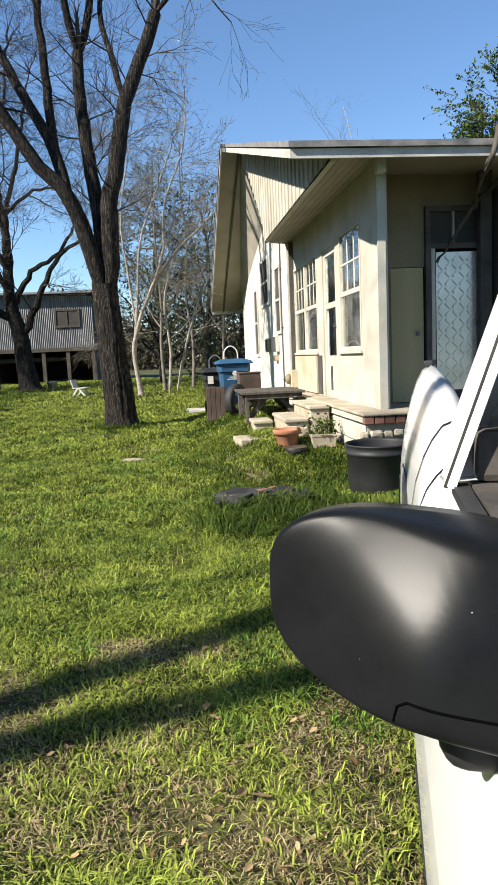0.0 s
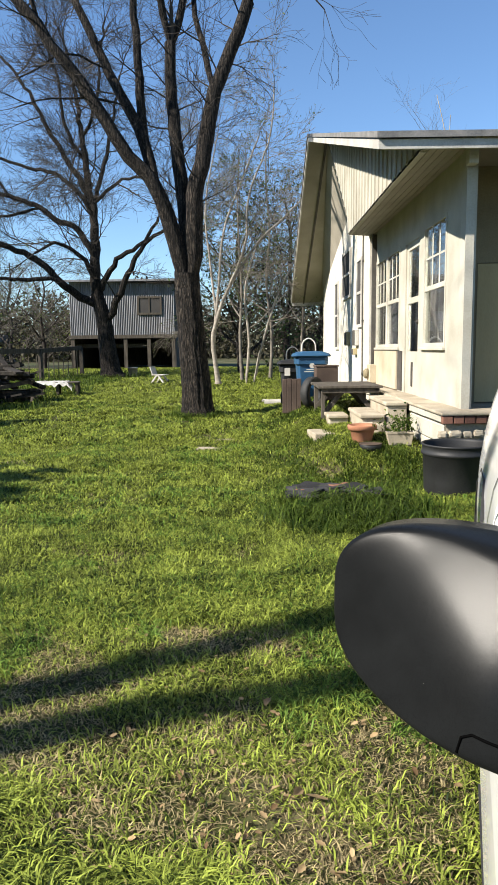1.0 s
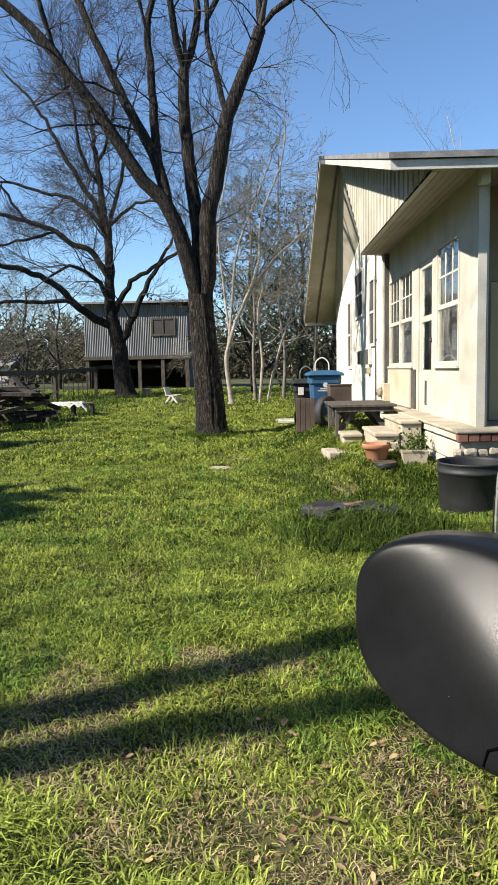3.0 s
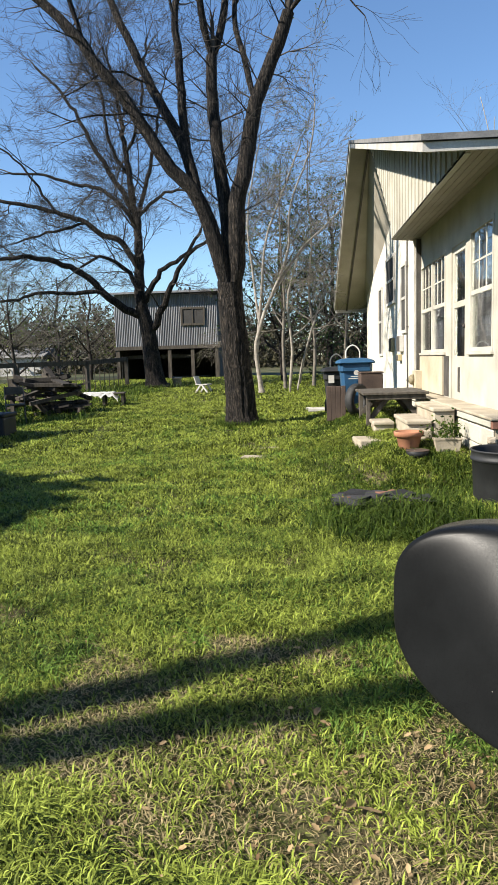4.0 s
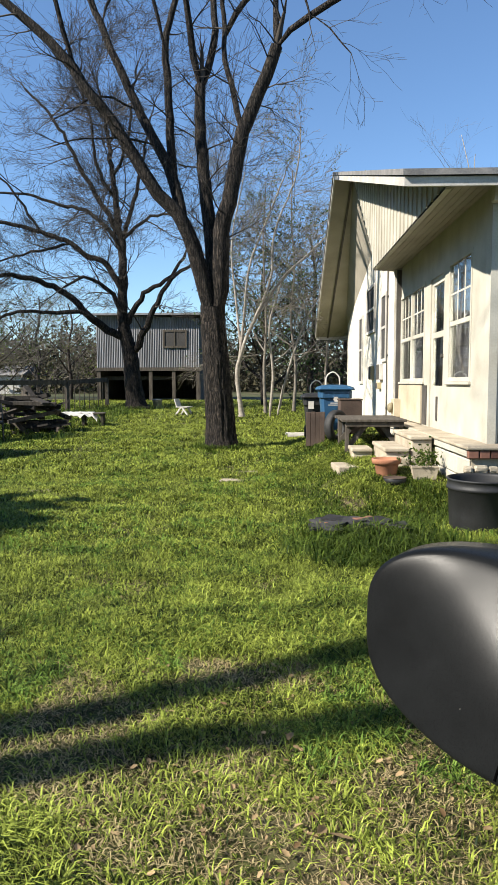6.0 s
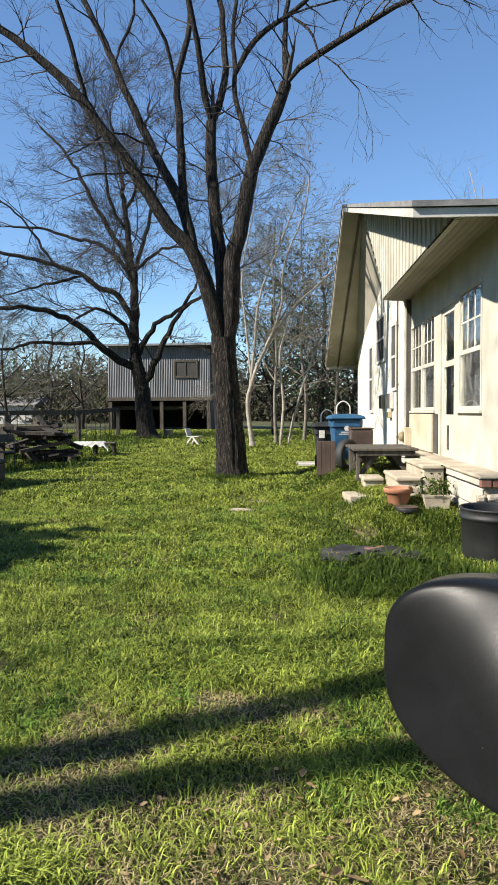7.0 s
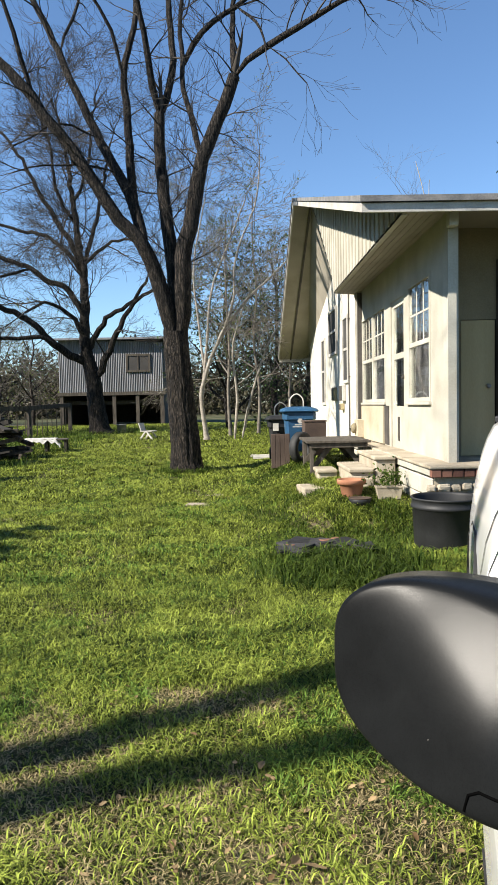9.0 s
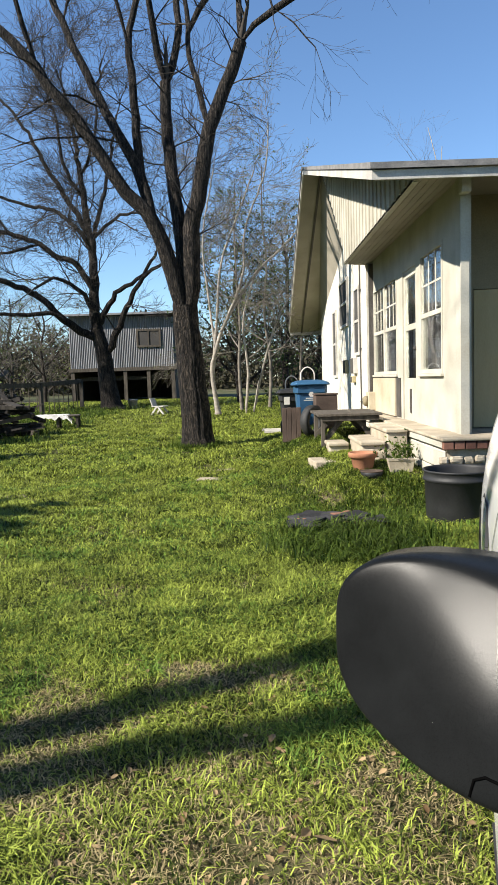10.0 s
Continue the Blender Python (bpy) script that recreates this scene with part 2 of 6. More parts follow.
def fast_mesh(name, verts, faces, mat, parent=None, smooth=False, label="", kind=""):
    """A mesh from arrays: faces all of one size."""
    verts, faces = np.asarray(verts, np.float32), np.asarray(faces, np.int32)
    k = faces.shape[1]
    me = bpy.data.meshes.new(name)
    me.vertices.add(len(verts))
    me.vertices.foreach_set("co", verts.ravel())
    me.loops.add(faces.size)
    me.loops.foreach_set("vertex_index", faces.ravel())
    me.polygons.add(len(faces))
    me.polygons.foreach_set("loop_start", np.arange(0, faces.size, k, dtype=np.int32))
    me.update(calc_edges=True)
    me.materials.append(mat)
    if smooth:
        me.shade_smooth()
    ob = new(name, me)
    ob.parent = parent
    return tagged(ob, label, "", "", kind)


class Tubes:
    """Collects tapered tubes into one mesh."""
    def __init__(self):
        self.v, self.f = [], []

    def add(self, pts, radii, seg=5, wobble=0.0, rng=random):
        n0 = None
        prev = None
        for i, p in enumerate(pts):
            p = Vector(p)
            d = (Vector(pts[min(i + 1, len(pts) - 1)]) - Vector(pts[max(i - 1, 0)]))
            d = d.normalized() if d.length > 1e-6 else Vector((0, 0, 1))
            s = n0 if n0 is not None else (Vector((1, 0, 0)) if abs(d.x) < 0.8 else Vector((0, 1, 0)))
            s = (s - d * s.dot(d)).normalized()
            n0 = s
            t = d.cross(s)
            base = len(self.v)
            for k in range(seg):
                a = k * math.tau / seg
                r = radii[i] * (1 + (wobble * rng.uniform(-1, 1) if wobble else 0))
                self.v.append(p + s * (r * math.cos(a)) + t * (r * math.sin(a)))
            if prev is not None:
                for k in range(seg):
                    self.f.append((prev + k, prev + (k + 1) % seg, base + (k + 1) % seg, base + k))
            prev = base

    def mesh(self, name, mat, parent, smooth=True, label="", kind=""):
        return fast_mesh(name, [tuple(v) for v in self.v], self.f, mat, parent, smooth, label, kind)


def curve_through(pts, step, rng, wander=0.0):
    """Points along a smooth curve through pts."""
    pts = [Vector(p) for p in pts]
    out = []
    for i in range(len(pts) - 1):
        p0, p1, p2, p3 = pts[max(i - 1, 0)], pts[i], pts[i + 1], pts[min(i + 2, len(pts) - 1)]
        n = max(1, int((p2 - p1).length / step))
        for k in range(n):
            t = k / n
            q = 0.5 * ((2 * p1) + (p2 - p0) * t + (2 * p0 - 5 * p1 + 4 * p2 - p3) * t * t + (3 * p1 - p0 - 3 * p2 + p3) * t ** 3)
            if wander and (i or k):
                q = q + Vector((rng.uniform(-1, 1), rng.uniform(-1, 1), rng.uniform(-1, 1))) * wander
            out.append(q)
    out.append(pts[-1])
    return out


# ---- ground ----
def spread(lo, hi, near_lo, near_hi, step):
    inner = list(np.arange(near_lo, near_hi + 1e-6, step))
    out = [near_hi + (hi - near_hi) * (i / 14) ** 2.5 for i in range(1, 15)]
    back = [near_lo + (lo - near_lo) * (i / 14) ** 2.5 for i in range(14, 0, -1)]
    return back + inner + out


gx, gy = spread(-900, 900, -14, 9, 0.25), spread(-900, 2500, -4, 40, 0.25)
gv = [(x, y, ground_z(x, y) + 0.02 * noise.noise(Vector((x * 1.7, y * 1.7, 0)))) for y in gy for x in gx]
nx = len(gx)
gf = [(j * nx + i, j * nx + i + 1, (j + 1) * nx + i + 1, (j + 1) * nx + i) for j in range(len(gy) - 1) for i in range(nx - 1)]


def lawn_material():
    m = material("lawn_soil", (0.012, 0.016, 0.003), (0.055, 0.064, 0.010), 0.9, 0.95, 0.6, fine=30.0, contrast=0.3, bump_dist=0.03)
    nt = m.node_tree
    bsdf = nt.nodes["Principled BSDF"]
    col = bsdf.inputs["Base Color"].links[0].from_socket
    co = nt.nodes.new("ShaderNodeTexCoord")
    a = nt.nodes.new("ShaderNodeTexNoise")
    a.inputs["Scale"].default_value, a.inputs["Detail"].default_value = 0.75, 6
    nt.links.new(co.outputs["Object"], a.inputs["Vector"])
    r = nt.nodes.new("ShaderNodeMapRange")
    r.inputs[1].default_value, r.inputs[2].default_value = 0.52, 0.64
    nt.links.new(a.outputs["Fac"], r.inputs[0])
    b = nt.nodes.new("ShaderNodeTexNoise")
    b.inputs["Scale"].default_value, b.inputs["Detail"].default_value = 22, 5
    nt.links.new(co.outputs["Object"], b.inputs["Vector"])
    straw = nt.nodes.new("ShaderNodeMix")
    straw.data_type = "RGBA"
    straw.inputs["A"].default_value, straw.inputs["B"].default_value = (0.025, 0.018, 0.010, 1), (0.19, 0.15, 0.09, 1)
    nt.links.new(b.outputs["Fac"], straw.inputs["Factor"])
    mix = nt.nodes.new("ShaderNodeMix")
    mix.data_type = "RGBA"
    nt.links.new(r.outputs[0], mix.inputs["Factor"])
    nt.links.new(col, mix.inputs["A"])
    nt.links.new(straw.outputs["Result"], mix.inputs["B"])
    nt.links.new(mix.outputs["Result"], bsdf.inputs["Base Color"])
    return m


ground = fast_mesh("ground", gv, gf, lawn_material(), None, True)
tagged(ground, "lawn of patchy green grass with dry straw and bare soil", "lawn", kind="structure")

# ---- house ----
XW, YC, YP, YF = 2.25, 7.40, 12.68, 20.6      # window wall, near corner, plain step, far corner
house = thing("house", (XW, YC, 0), "white single-storey gabled house with peeling paint and deep eaves", "house")


def hpart(name, bm, mat, label="", smooth=False, parent=None):
    return part(name, bm, mat, parent or house, label, smooth, True)


# window wall, in blocks round its openings
T = 0.10
FL = 0.75


def holed_wall(x, t, y0, y1, z0, z1, holes):
    """One wall block with rectangular openings through it: (y0, y1, z0, z1) each."""
    ys = sorted({y0, y1, *(h[0] for h in holes), *(h[1] for h in holes)})
    zs = sorted({z0, z1, *(h[2] for h in holes), *(h[3] for h in holes)})
    solid = {(i, k) for i in range(len(ys) - 1) for k in range(len(zs) - 1)
             if not any(h[0] <= ys[i] < h[1] and h[2] <= zs[k] < h[3] for h in holes)}
    bm, made = bmesh.new(), {}
    at = lambda s, i, k: made.setdefault((s, i, k), bm.verts.new((x + s * t, ys[i], zs[k]))) if (s, i, k) not in made else made[(s, i, k)]
    for i, k in sorted(solid):
        for s in (0, 1):
            bm.faces.new((at(s, i, k), at(s, i + 1, k), at(s, i + 1, k + 1), at(s, i, k + 1)))
        for (a, b), (p, q) in (((i - 1, k), ((i, k), (i, k + 1))), ((i + 1, k), ((i + 1, k), (i + 1, k + 1))), ((i, k - 1), ((i, k), (i + 1, k))), ((i, k + 1), ((i, k + 1), (i + 1, k + 1)))):
            if (a, b) not in solid:
                bm.faces.new((at(0, *p), at(0, *q), at(1, *q), at(1, *p)))
    return bm


bm = holed_wall(XW, T, YC, YP, FL, 3.46, [(8.12, 9.18, 1.41, 2.93), (9.42, 10.24, FL, 2.86), (10.62, 12.62, 1.41, 2.90)])
hpart("wall", bm, M_WHITE, "white painted stucco wall in sun")
hpart("wall", boxes((2.14, 2.36, YP, YF, 0.0, 4.25)), M_STONEWALL, "rough white limewashed stone wall")
hpart("wall", boxes((2.36, 9.0, YF - 0.2, YF, 0.0, 2.95)), M_WHITE)
hpart("wall", boxes((8.8, 9.0, YC, YF - 0.2, 0.0, 3.3)), M_WHITE)
# front wall; part of the porch's shade is put into its colour
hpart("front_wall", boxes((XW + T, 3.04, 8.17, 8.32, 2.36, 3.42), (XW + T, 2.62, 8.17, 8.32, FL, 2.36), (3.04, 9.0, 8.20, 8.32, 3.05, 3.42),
                          (4.3, 9.0, 8.20, 8.32, FL, 3.05)), M_GREY, "front wall under the porch roof, coloured as in shade")
# foundation and slab
hpart("slab", soft(boxes((1.925, 9.0, 7.0, YP - 0.004, 0.715, FL)), 0.012), M_CONCRETE, "cream painted concrete porch slab")
hpart("foundation", boxes((2.0, 9.0, 7.09, YP - 0.004, -0.1, 0.713)), M_CONCRETE)


# sash windows
def sash(name, y0, y1, z0, z1, x, cols, rows_top, label):
    win = hpart(name, holed_wall(x - 0.018, 0.045, y0, y1, z0, z1, [(y0 + 0.05, y1 - 0.05, z0 + 0.05, z1 - 0.05)]), M_WHITE, label)
    part("sill", soft(boxes((x - 0.05, x + 0.03, y0 - 0.03, y1 + 0.03, z0 - 0.04, z0 - 0.003)), 0.006), M_WHITE, win, world_space=True)
    mid = z0 + (z1 - z0) * 0.48
    bars = [(x - 0.008, x + 0.02, y0 + 0.05, y1 - 0.05, mid - 0.028, mid + 0.028)]
    for i in range(1, cols):
        yc = y0 + 0.05 + (y1 - y0 - 0.10) * i / cols
        bars.append((x + 0.002, x + 0.014, yc - 0.011, yc + 0.011, mid + 0.03, z1 - 0.05))
    for k in range(1, rows_top):
        zc = mid + 0.03 + (z1 - 0.10 - mid) * k / rows_top
        bars.append((x + 0.003, x + 0.013, y0 + 0.05, y1 - 0.05, zc - 0.011, zc + 0.011))
    part("glazing_bar", boxes(*bars), M_WHITE, win, world_space=True)
    part("pane", boxes((x + 0.006, x + 0.010, y0 + 0.045, y1 - 0.05, mid, z1 - 0.05)), M_GLASS, win, world_space=True)
    part("pane", boxes((x + 0.014, x + 0.018, y0 + 0.045, y1 - 0.05, z0 + 0.04, mid)), M_GLASS, win, world_space=True)
    for ob in win.children:
        if ob.name.startswith("pane"):
            ob.visible_shadow = False
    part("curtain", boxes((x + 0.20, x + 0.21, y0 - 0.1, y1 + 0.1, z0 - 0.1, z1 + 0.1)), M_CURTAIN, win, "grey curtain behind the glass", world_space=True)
    return win


sash("window", 8.12, 9.18, 1.41, 2.93, XW + 0.01, 3, 2, "white wooden sash window with small panes above")
w = sash("window", 10.62, 11.62, 1.41, 2.90, XW + 0.01, 3, 2, "white wooden sash window with small panes above")
sash("window", 11.62, 12.62, 1.41, 2.90, XW + 0.01, 3, 2, "white wooden sash window with small panes above")
# glazed door
door = hpart("door", holed_wall(XW + 0.02, 0.045, 9.42, 10.24, FL, 2.86, [(9.53, 10.13, 1.35, 2.02), (9.53, 10.13, 2.10, 2.76)]), M_WHITE, "white half-glazed wooden house door")
part("pane", boxes((XW + 0.035, XW + 0.04, 9.51, 10.15, 1.33, 2.78)), M_GLASS, door, world_space=True).visible_shadow = False
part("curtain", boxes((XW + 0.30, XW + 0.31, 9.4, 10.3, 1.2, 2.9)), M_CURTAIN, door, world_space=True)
part("door_knob", lathe(bmesh.new(), [(0.012, 0), (0.03, 0.02), (0.03, 0.04), (0.01, 0.055)], 12, (XW + 0.0, 9.47, 1.72)), M_DARKTRIM, door, world_space=True)
hpart("panel", boxes((XW - 0.03, XW - 0.003, 10.70, 12.62, FL + 0.02, 1.355)), M_CREAM, "cream board below the window")
# flat dark plate; the gap's shade is only its colour
hpart("panel", boxes((XW - 0.012, XW - 0.003, 10.38, 10.68, FL + 0.02, 1.355)), M_DARKTRIM, "dark plate painted as the shaded gap beside the board")
# corner board, downpipe
hpart("corner_board", boxes((XW - 0.02, XW + 0.07, YC - 0.03, YC + 0.14, FL, 3.42)), M_WHITE)
hpart("downpipe", boxes((2.17, 2.245, YP - 0.10, YP - 0.03, 0.752, 3.38)), M_DARKTRIM, "dark square downpipe")
# narrow windows of the stone wall; opaque panes painted as dark as unlit interiors
for y0, y1, z0, z1 in ((16.96, 17.6, 1.37, 3.0), (14.95, 16.2, 2.47, 3.50), (13.40, 14.03, 1.80, 3.12)):
    wn_ = hpart("window", boxes((2.10, 2.16, y0, y0 + 0.06, z0, z1), (2.10, 2.16, y1 - 0.06, y1, z0, z1), (2.10, 2.16, y0 + 0.06, y1 - 0.06, z1 - 0.06, z1),
                                (2.10, 2.16, y0 + 0.06, y1 - 0.06, z0, z0 + 0.06), (2.10, 2.16, y0 + 0.06, y1 - 0.06, (z0 + z1) / 2 - 0.025, (z0 + z1) / 2 + 0.025)), M_FASCIA, "weathered window with dark panes")
    part("pane", boxes((2.118, 2.13, y0 + 0.05, y1 - 0.05, z0 + 0.05, z1 - 0.05)), M_UNLIT, wn_, world_space=True)
# sheet behind the glass, its dark colour standing in for an unlit interior
hpart("room", boxes((XW + 1.6, XW + 1.7, YC + 0.3, YP, FL, 3.3)), M_UNLIT)

# roof: two slopes over a ridge that runs along x
XR, YR, ZR, YE, ZE, YB, ZB = 1.25, 15.2, 5.84, 6.96, 3.45, 21.6, 2.90
roof = hpart("roof", poly_prism(bmesh.new(), [(XR - 0.02, YE - 0.04, ZE), (XR - 0.02, YR, ZR), (XR - 0.02, YB, ZB), (XR - 0.02, YB, ZB - 0.06), (XR - 0.02, YR, ZR - 0.06), (XR - 0.02, YE - 0.04, ZE - 0.06)], (7.9, 0, 0)), M_SHINGLE, "grey shingle roof")
part("fascia", poly_prism(bmesh.new(), [(XR, YE, ZE - 0.06), (XR, YR, ZR - 0.065), (XR, YR, ZR - 0.155), (XR, YE, ZE - 0.155)], (0.03, 0, 0)), M_FASCIA, roof, "pale rake board streaked with tree shadow", world_space=True)
part("fascia", poly_prism(bmesh.new(), [(XR, YR, ZR - 0.065), (XR, YB, ZB - 0.06), (XR, YB, ZB - 0.13), (XR, YR, ZR - 0.155)], (0.03, 0, 0)), M_FASCIA, roof, world_space=True)
part("fascia", boxes((XR + 0.03, 9.1, YE, YE + 0.03, ZE - 0.155, ZE - 0.065)), M_FASCIA, roof, "pale front eave board", world_space=True)
part("fascia", boxes((XR + 0.03, 9.1, YB - 0.03, YB, ZB - 0.2, ZB - 0.065)), M_FASCIA, roof, world_space=True)
# soffits, their colour lowered to carry the shade under the roof
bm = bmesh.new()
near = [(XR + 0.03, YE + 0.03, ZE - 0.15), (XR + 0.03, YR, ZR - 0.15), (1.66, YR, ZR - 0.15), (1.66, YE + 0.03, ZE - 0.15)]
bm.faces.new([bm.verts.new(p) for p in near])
part("soffit", bm, M_SOFFIT, roof, "board soffit of the near roof slope in shade grey", world_space=True)
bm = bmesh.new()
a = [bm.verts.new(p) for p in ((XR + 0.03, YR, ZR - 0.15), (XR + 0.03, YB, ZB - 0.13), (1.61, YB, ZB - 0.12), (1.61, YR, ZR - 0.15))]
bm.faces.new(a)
part("soffit", bm, M_SOFFIT, roof, "board soffit of the far roof slope in shade grey", world_space=True)
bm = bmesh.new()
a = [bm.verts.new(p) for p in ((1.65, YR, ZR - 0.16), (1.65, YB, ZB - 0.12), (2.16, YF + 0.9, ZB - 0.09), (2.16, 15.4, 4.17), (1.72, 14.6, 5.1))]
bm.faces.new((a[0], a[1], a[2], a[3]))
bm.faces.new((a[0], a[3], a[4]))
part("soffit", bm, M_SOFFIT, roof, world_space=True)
bm = bmesh.new()
beam(bm, (1.63, YR, ZR - 0.17), (1.63, YB, ZB - 0.13), 0.045, 0.05)
part("batten", bm, M_DARKTRIM, roof, world_space=True)
# jettied gable over the window wall, in upright boards
XG = 1.66
under = lambda y: ZE - 0.153 + (y - YE) * (ZR - ZE) / (YR - YE)
gable = hpart("gable", poly_prism(bmesh.new(), [(XG, YE + 0.08, 3.28), (XG, YE + 0.08, under(YE + 0.08)), (XG, YR - 0.05, under(YR - 0.05)), (XG, 13.95, 4.9), (XG, 12.15, 3.62), (XG, 11.98, 3.29)], (0.06, 0, 0)), M_WHITE, "white boarded gable in sun")
for i in range(30):
    y = 7.3 + i * 0.27
    z1 = under(y) - 0.01
    z0 = 3.3 if y < 11.98 else 3.62 + (y - 12.15) * 0.71
    if z1 - z0 > 0.08 and y < YR - 0.1:
        part("batten", boxes((XG - 0.018, XG, y - 0.02, y + 0.02, z0, z1)), M_WHITE, gable, world_space=True)
# side eave boards, shade included in their grey
for i in range(6):
    k0, k1 = i / 6, (i + 0.93) / 6
    pl = lambda k, yy: (XG + (2.26 - XG) * k, yy, 3.285 + 0.13 * k)
    far_y = lambda k: 11.98 + 1.05 * k
    hpart("canopy_board", poly_prism(bmesh.new(), [pl(k0, 6.98), pl(k0, far_y(k0)), pl(k1, far_y(k1)), pl(k1, 6.98)], (0, 0, 0.03)), M_SOFFIT, "boarded underside of the side eave in shade grey")
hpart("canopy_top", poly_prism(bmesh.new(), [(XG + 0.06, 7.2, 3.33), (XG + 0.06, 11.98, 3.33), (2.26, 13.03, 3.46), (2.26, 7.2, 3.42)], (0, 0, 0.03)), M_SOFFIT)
hpart("porch_soffit", boxes((XW + 0.02, 9.0, YE + 0.03, 8.34, 3.42, 3.45), (1.72, XW + 0.02, YE + 0.03, 6.975, 3.297, 3.31)), M_SOFFIT, "porch ceiling in shade grey")
hpart("bracket", soft(boxes((2.20, 2.30, 7.22, 7.34, 3.22, 3.415)), 0.01), M_FASCIA)
# porch front, set back: panel door, screen frames with tread plate, post
YQ = 8.15
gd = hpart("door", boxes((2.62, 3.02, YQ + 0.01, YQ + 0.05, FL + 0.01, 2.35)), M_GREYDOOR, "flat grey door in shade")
part("door_knob", lathe(bmesh.new(), [(0.01, 0), (0.028, 0.02), (0.028, 0.04), (0.01, 0.055)], 12, (2.94, YQ - 0.02, 1.55)), M_BARN, gd, world_space=True)
fr = hpart("screen_frame", bmesh.new(), M_DARKTRIM, "dark framed porch screen")
for b in ((3.04, 3.10, YQ - 0.04, YQ + 0.02, FL, 3.05), (3.10, 4.3, YQ - 0.04, YQ + 0.02, 2.99, 3.05), (3.10, 4.3, YQ - 0.04, YQ + 0.02, 2.56, 2.62), (4.25, 4.3, YQ - 0.04, YQ + 0.02, FL, 2.56)):
    part("frame_bar", boxes(b), M_DARKTRIM, fr, world_space=True)
part("frame_bar", boxes((3.105, 3.15, YQ - 0.045, YQ + 0.015, FL, 2.56)), M_WHITE, fr, "worn white jamb", world_space=True)
hpart("post", boxes((3.66, 3.80, YQ - 0.16, YQ - 0.05, FL, 3.42)), M_DARKTRIM, "dark porch post")
# opaque pane, the unlit interior painted as its dark colour
part("pane", boxes((3.1, 4.25, YQ + 0.03, YQ + 0.04, 2.6, 3.0)), M_UNLIT, fr, world_space=True)
part("glazing_bar", boxes((3.38, 3.40, YQ - 0.02, YQ + 0.02, 2.62, 2.99)), M_FASCIA, fr, world_space=True)
M_PLATE = material("tread_plate", (0.46, 0.44, 0.40), (0.72, 0.70, 0.65), 3.0, 0.30, 0.1, metal=0.75)
plate = part("tread_plate", boxes((3.17, 4.25, YQ - 0.02, YQ + 0.0, 0.82, 2.52)), M_PLATE, fr, "silver tread plate sheet", world_space=True)
bm = bmesh.new()
for r in range(18):
    for c in range(12):
        x, z = 3.22 + c * 0.09, 0.88 + r * 0.092
        s = 0.042 if (r + c) % 2 else -0.042
        beam(bm, (x - 0.026, YQ - 0.026, z - s * 0.62), (x + 0.026, YQ - 0.026, z + s * 0.62), 0.018, 0.026)
tagged(part("tread", bm, M_PLATE, plate, world_space=True), kind="stuff")
# brick course under the slab's front edge, stone course below a recess
rb = random.Random(14)
for c in range(24):
    x = 1.945 + c * 0.115
    hpart("brick", soft(boxes((x, x + 0.105, 7.012 + rb.uniform(0, 0.008), 7.085, 0.63, 0.712)), 0.006, 1), M_BRICK)
for r in range(2):
    x = 1.96 - 0.05 * r
    while x < 4.6:
        n = rb.uniform(0.09, 0.20)
        top = 0.475 + 0.085 * r + rb.uniform(-0.02, 0.012)
        bm = soft(boxes((x, x + n - 0.014, 7.022 + rb.uniform(0, 0.035), 7.088, top - 0.075, top)), 0.022, 2)
        for v in bm.verts:
            v.co += Vector((rb.uniform(-0.006, 0.006), rb.uniform(-0.006, 0.004), rb.uniform(-0.007, 0.007)))
        hpart("stone", bm, M_CONCRETE)
        x += n
# painted ledge and blocks along the side
y = 7.09
while y < 12.8:
    n = rb.uniform(0.5, 0.9)
    hpart("block", soft(boxes((1.94 + rb.uniform(0, 0.012), 1.999, y + 0.004, min(y + n, YP - 0.01) - 0.004, 0.635, 0.712)), 0.008, 1), M_WHITE)
    y += n
for r in range(3):
    y = 7.09 - 0.2 * (r % 2)
    while y < 12.9:
        n = rb.uniform(0.28, 0.46)
        y0, y1 = max(y, 7.09), min(y + n, YP - 0.01)
        if y1 - y0 > 0.08:
            hpart("block", soft(boxes((1.955 + rb.uniform(0, 0.02), 1.999, y0 + 0.006, y1 - 0.006, 0.0 + r * 0.206, 0.198 + r * 0.206)), 0.012, 1), M_WHITE)
        y += n


# ---- trees ----
def twigs(tubes, leaves, rng, start, way, length, radius, depth, droop=0.0, leaf=0.0, spread_=0.7):
    """A wandering twig with side twigs; leaf: share of leaf points kept."""
    n = max(2, int(length / 0.16)) if depth > 0 else max(2, int(length / 0.12))
    n = min(n, 7)
    pts, radii = [Vector(start)], [radius]
    d = Vector(way).normalized()
    for i in range(n):
        d = (d + Vector((rng.gauss(0, 0.16), rng.gauss(0, 0.16), rng.gauss(0, 0.13) - droop))).normalized()
        pts.append(pts[-1] + d * (length / n))
        radii.append(max(tubes.thinnest, radius * (1 - 0.8 * (i + 1) / n)))
        if depth > 0 and i > 0:
            for _ in range(2 if rng.random() < 0.55 else 1):
                side = Vector((rng.gauss(0, 1), rng.gauss(0, 1), rng.gauss(0, 0.7)))
                side = (side - d * side.dot(d)).normalized()
                twigs(tubes, leaves, rng, pts[-1], d + side * spread_ * rng.uniform(0.6, 1.4), length * rng.uniform(0.4, 0.62), radii[-1] * 0.65, depth - 1, droop, leaf)
        elif leaf and rng.random() < leaf:
            leaves.append(pts[-1] + Vector((rng.gauss(0, 0.03), rng.gauss(0, 0.03), rng.gauss(0, 0.03))))
    tubes.add(pts, radii, 3)


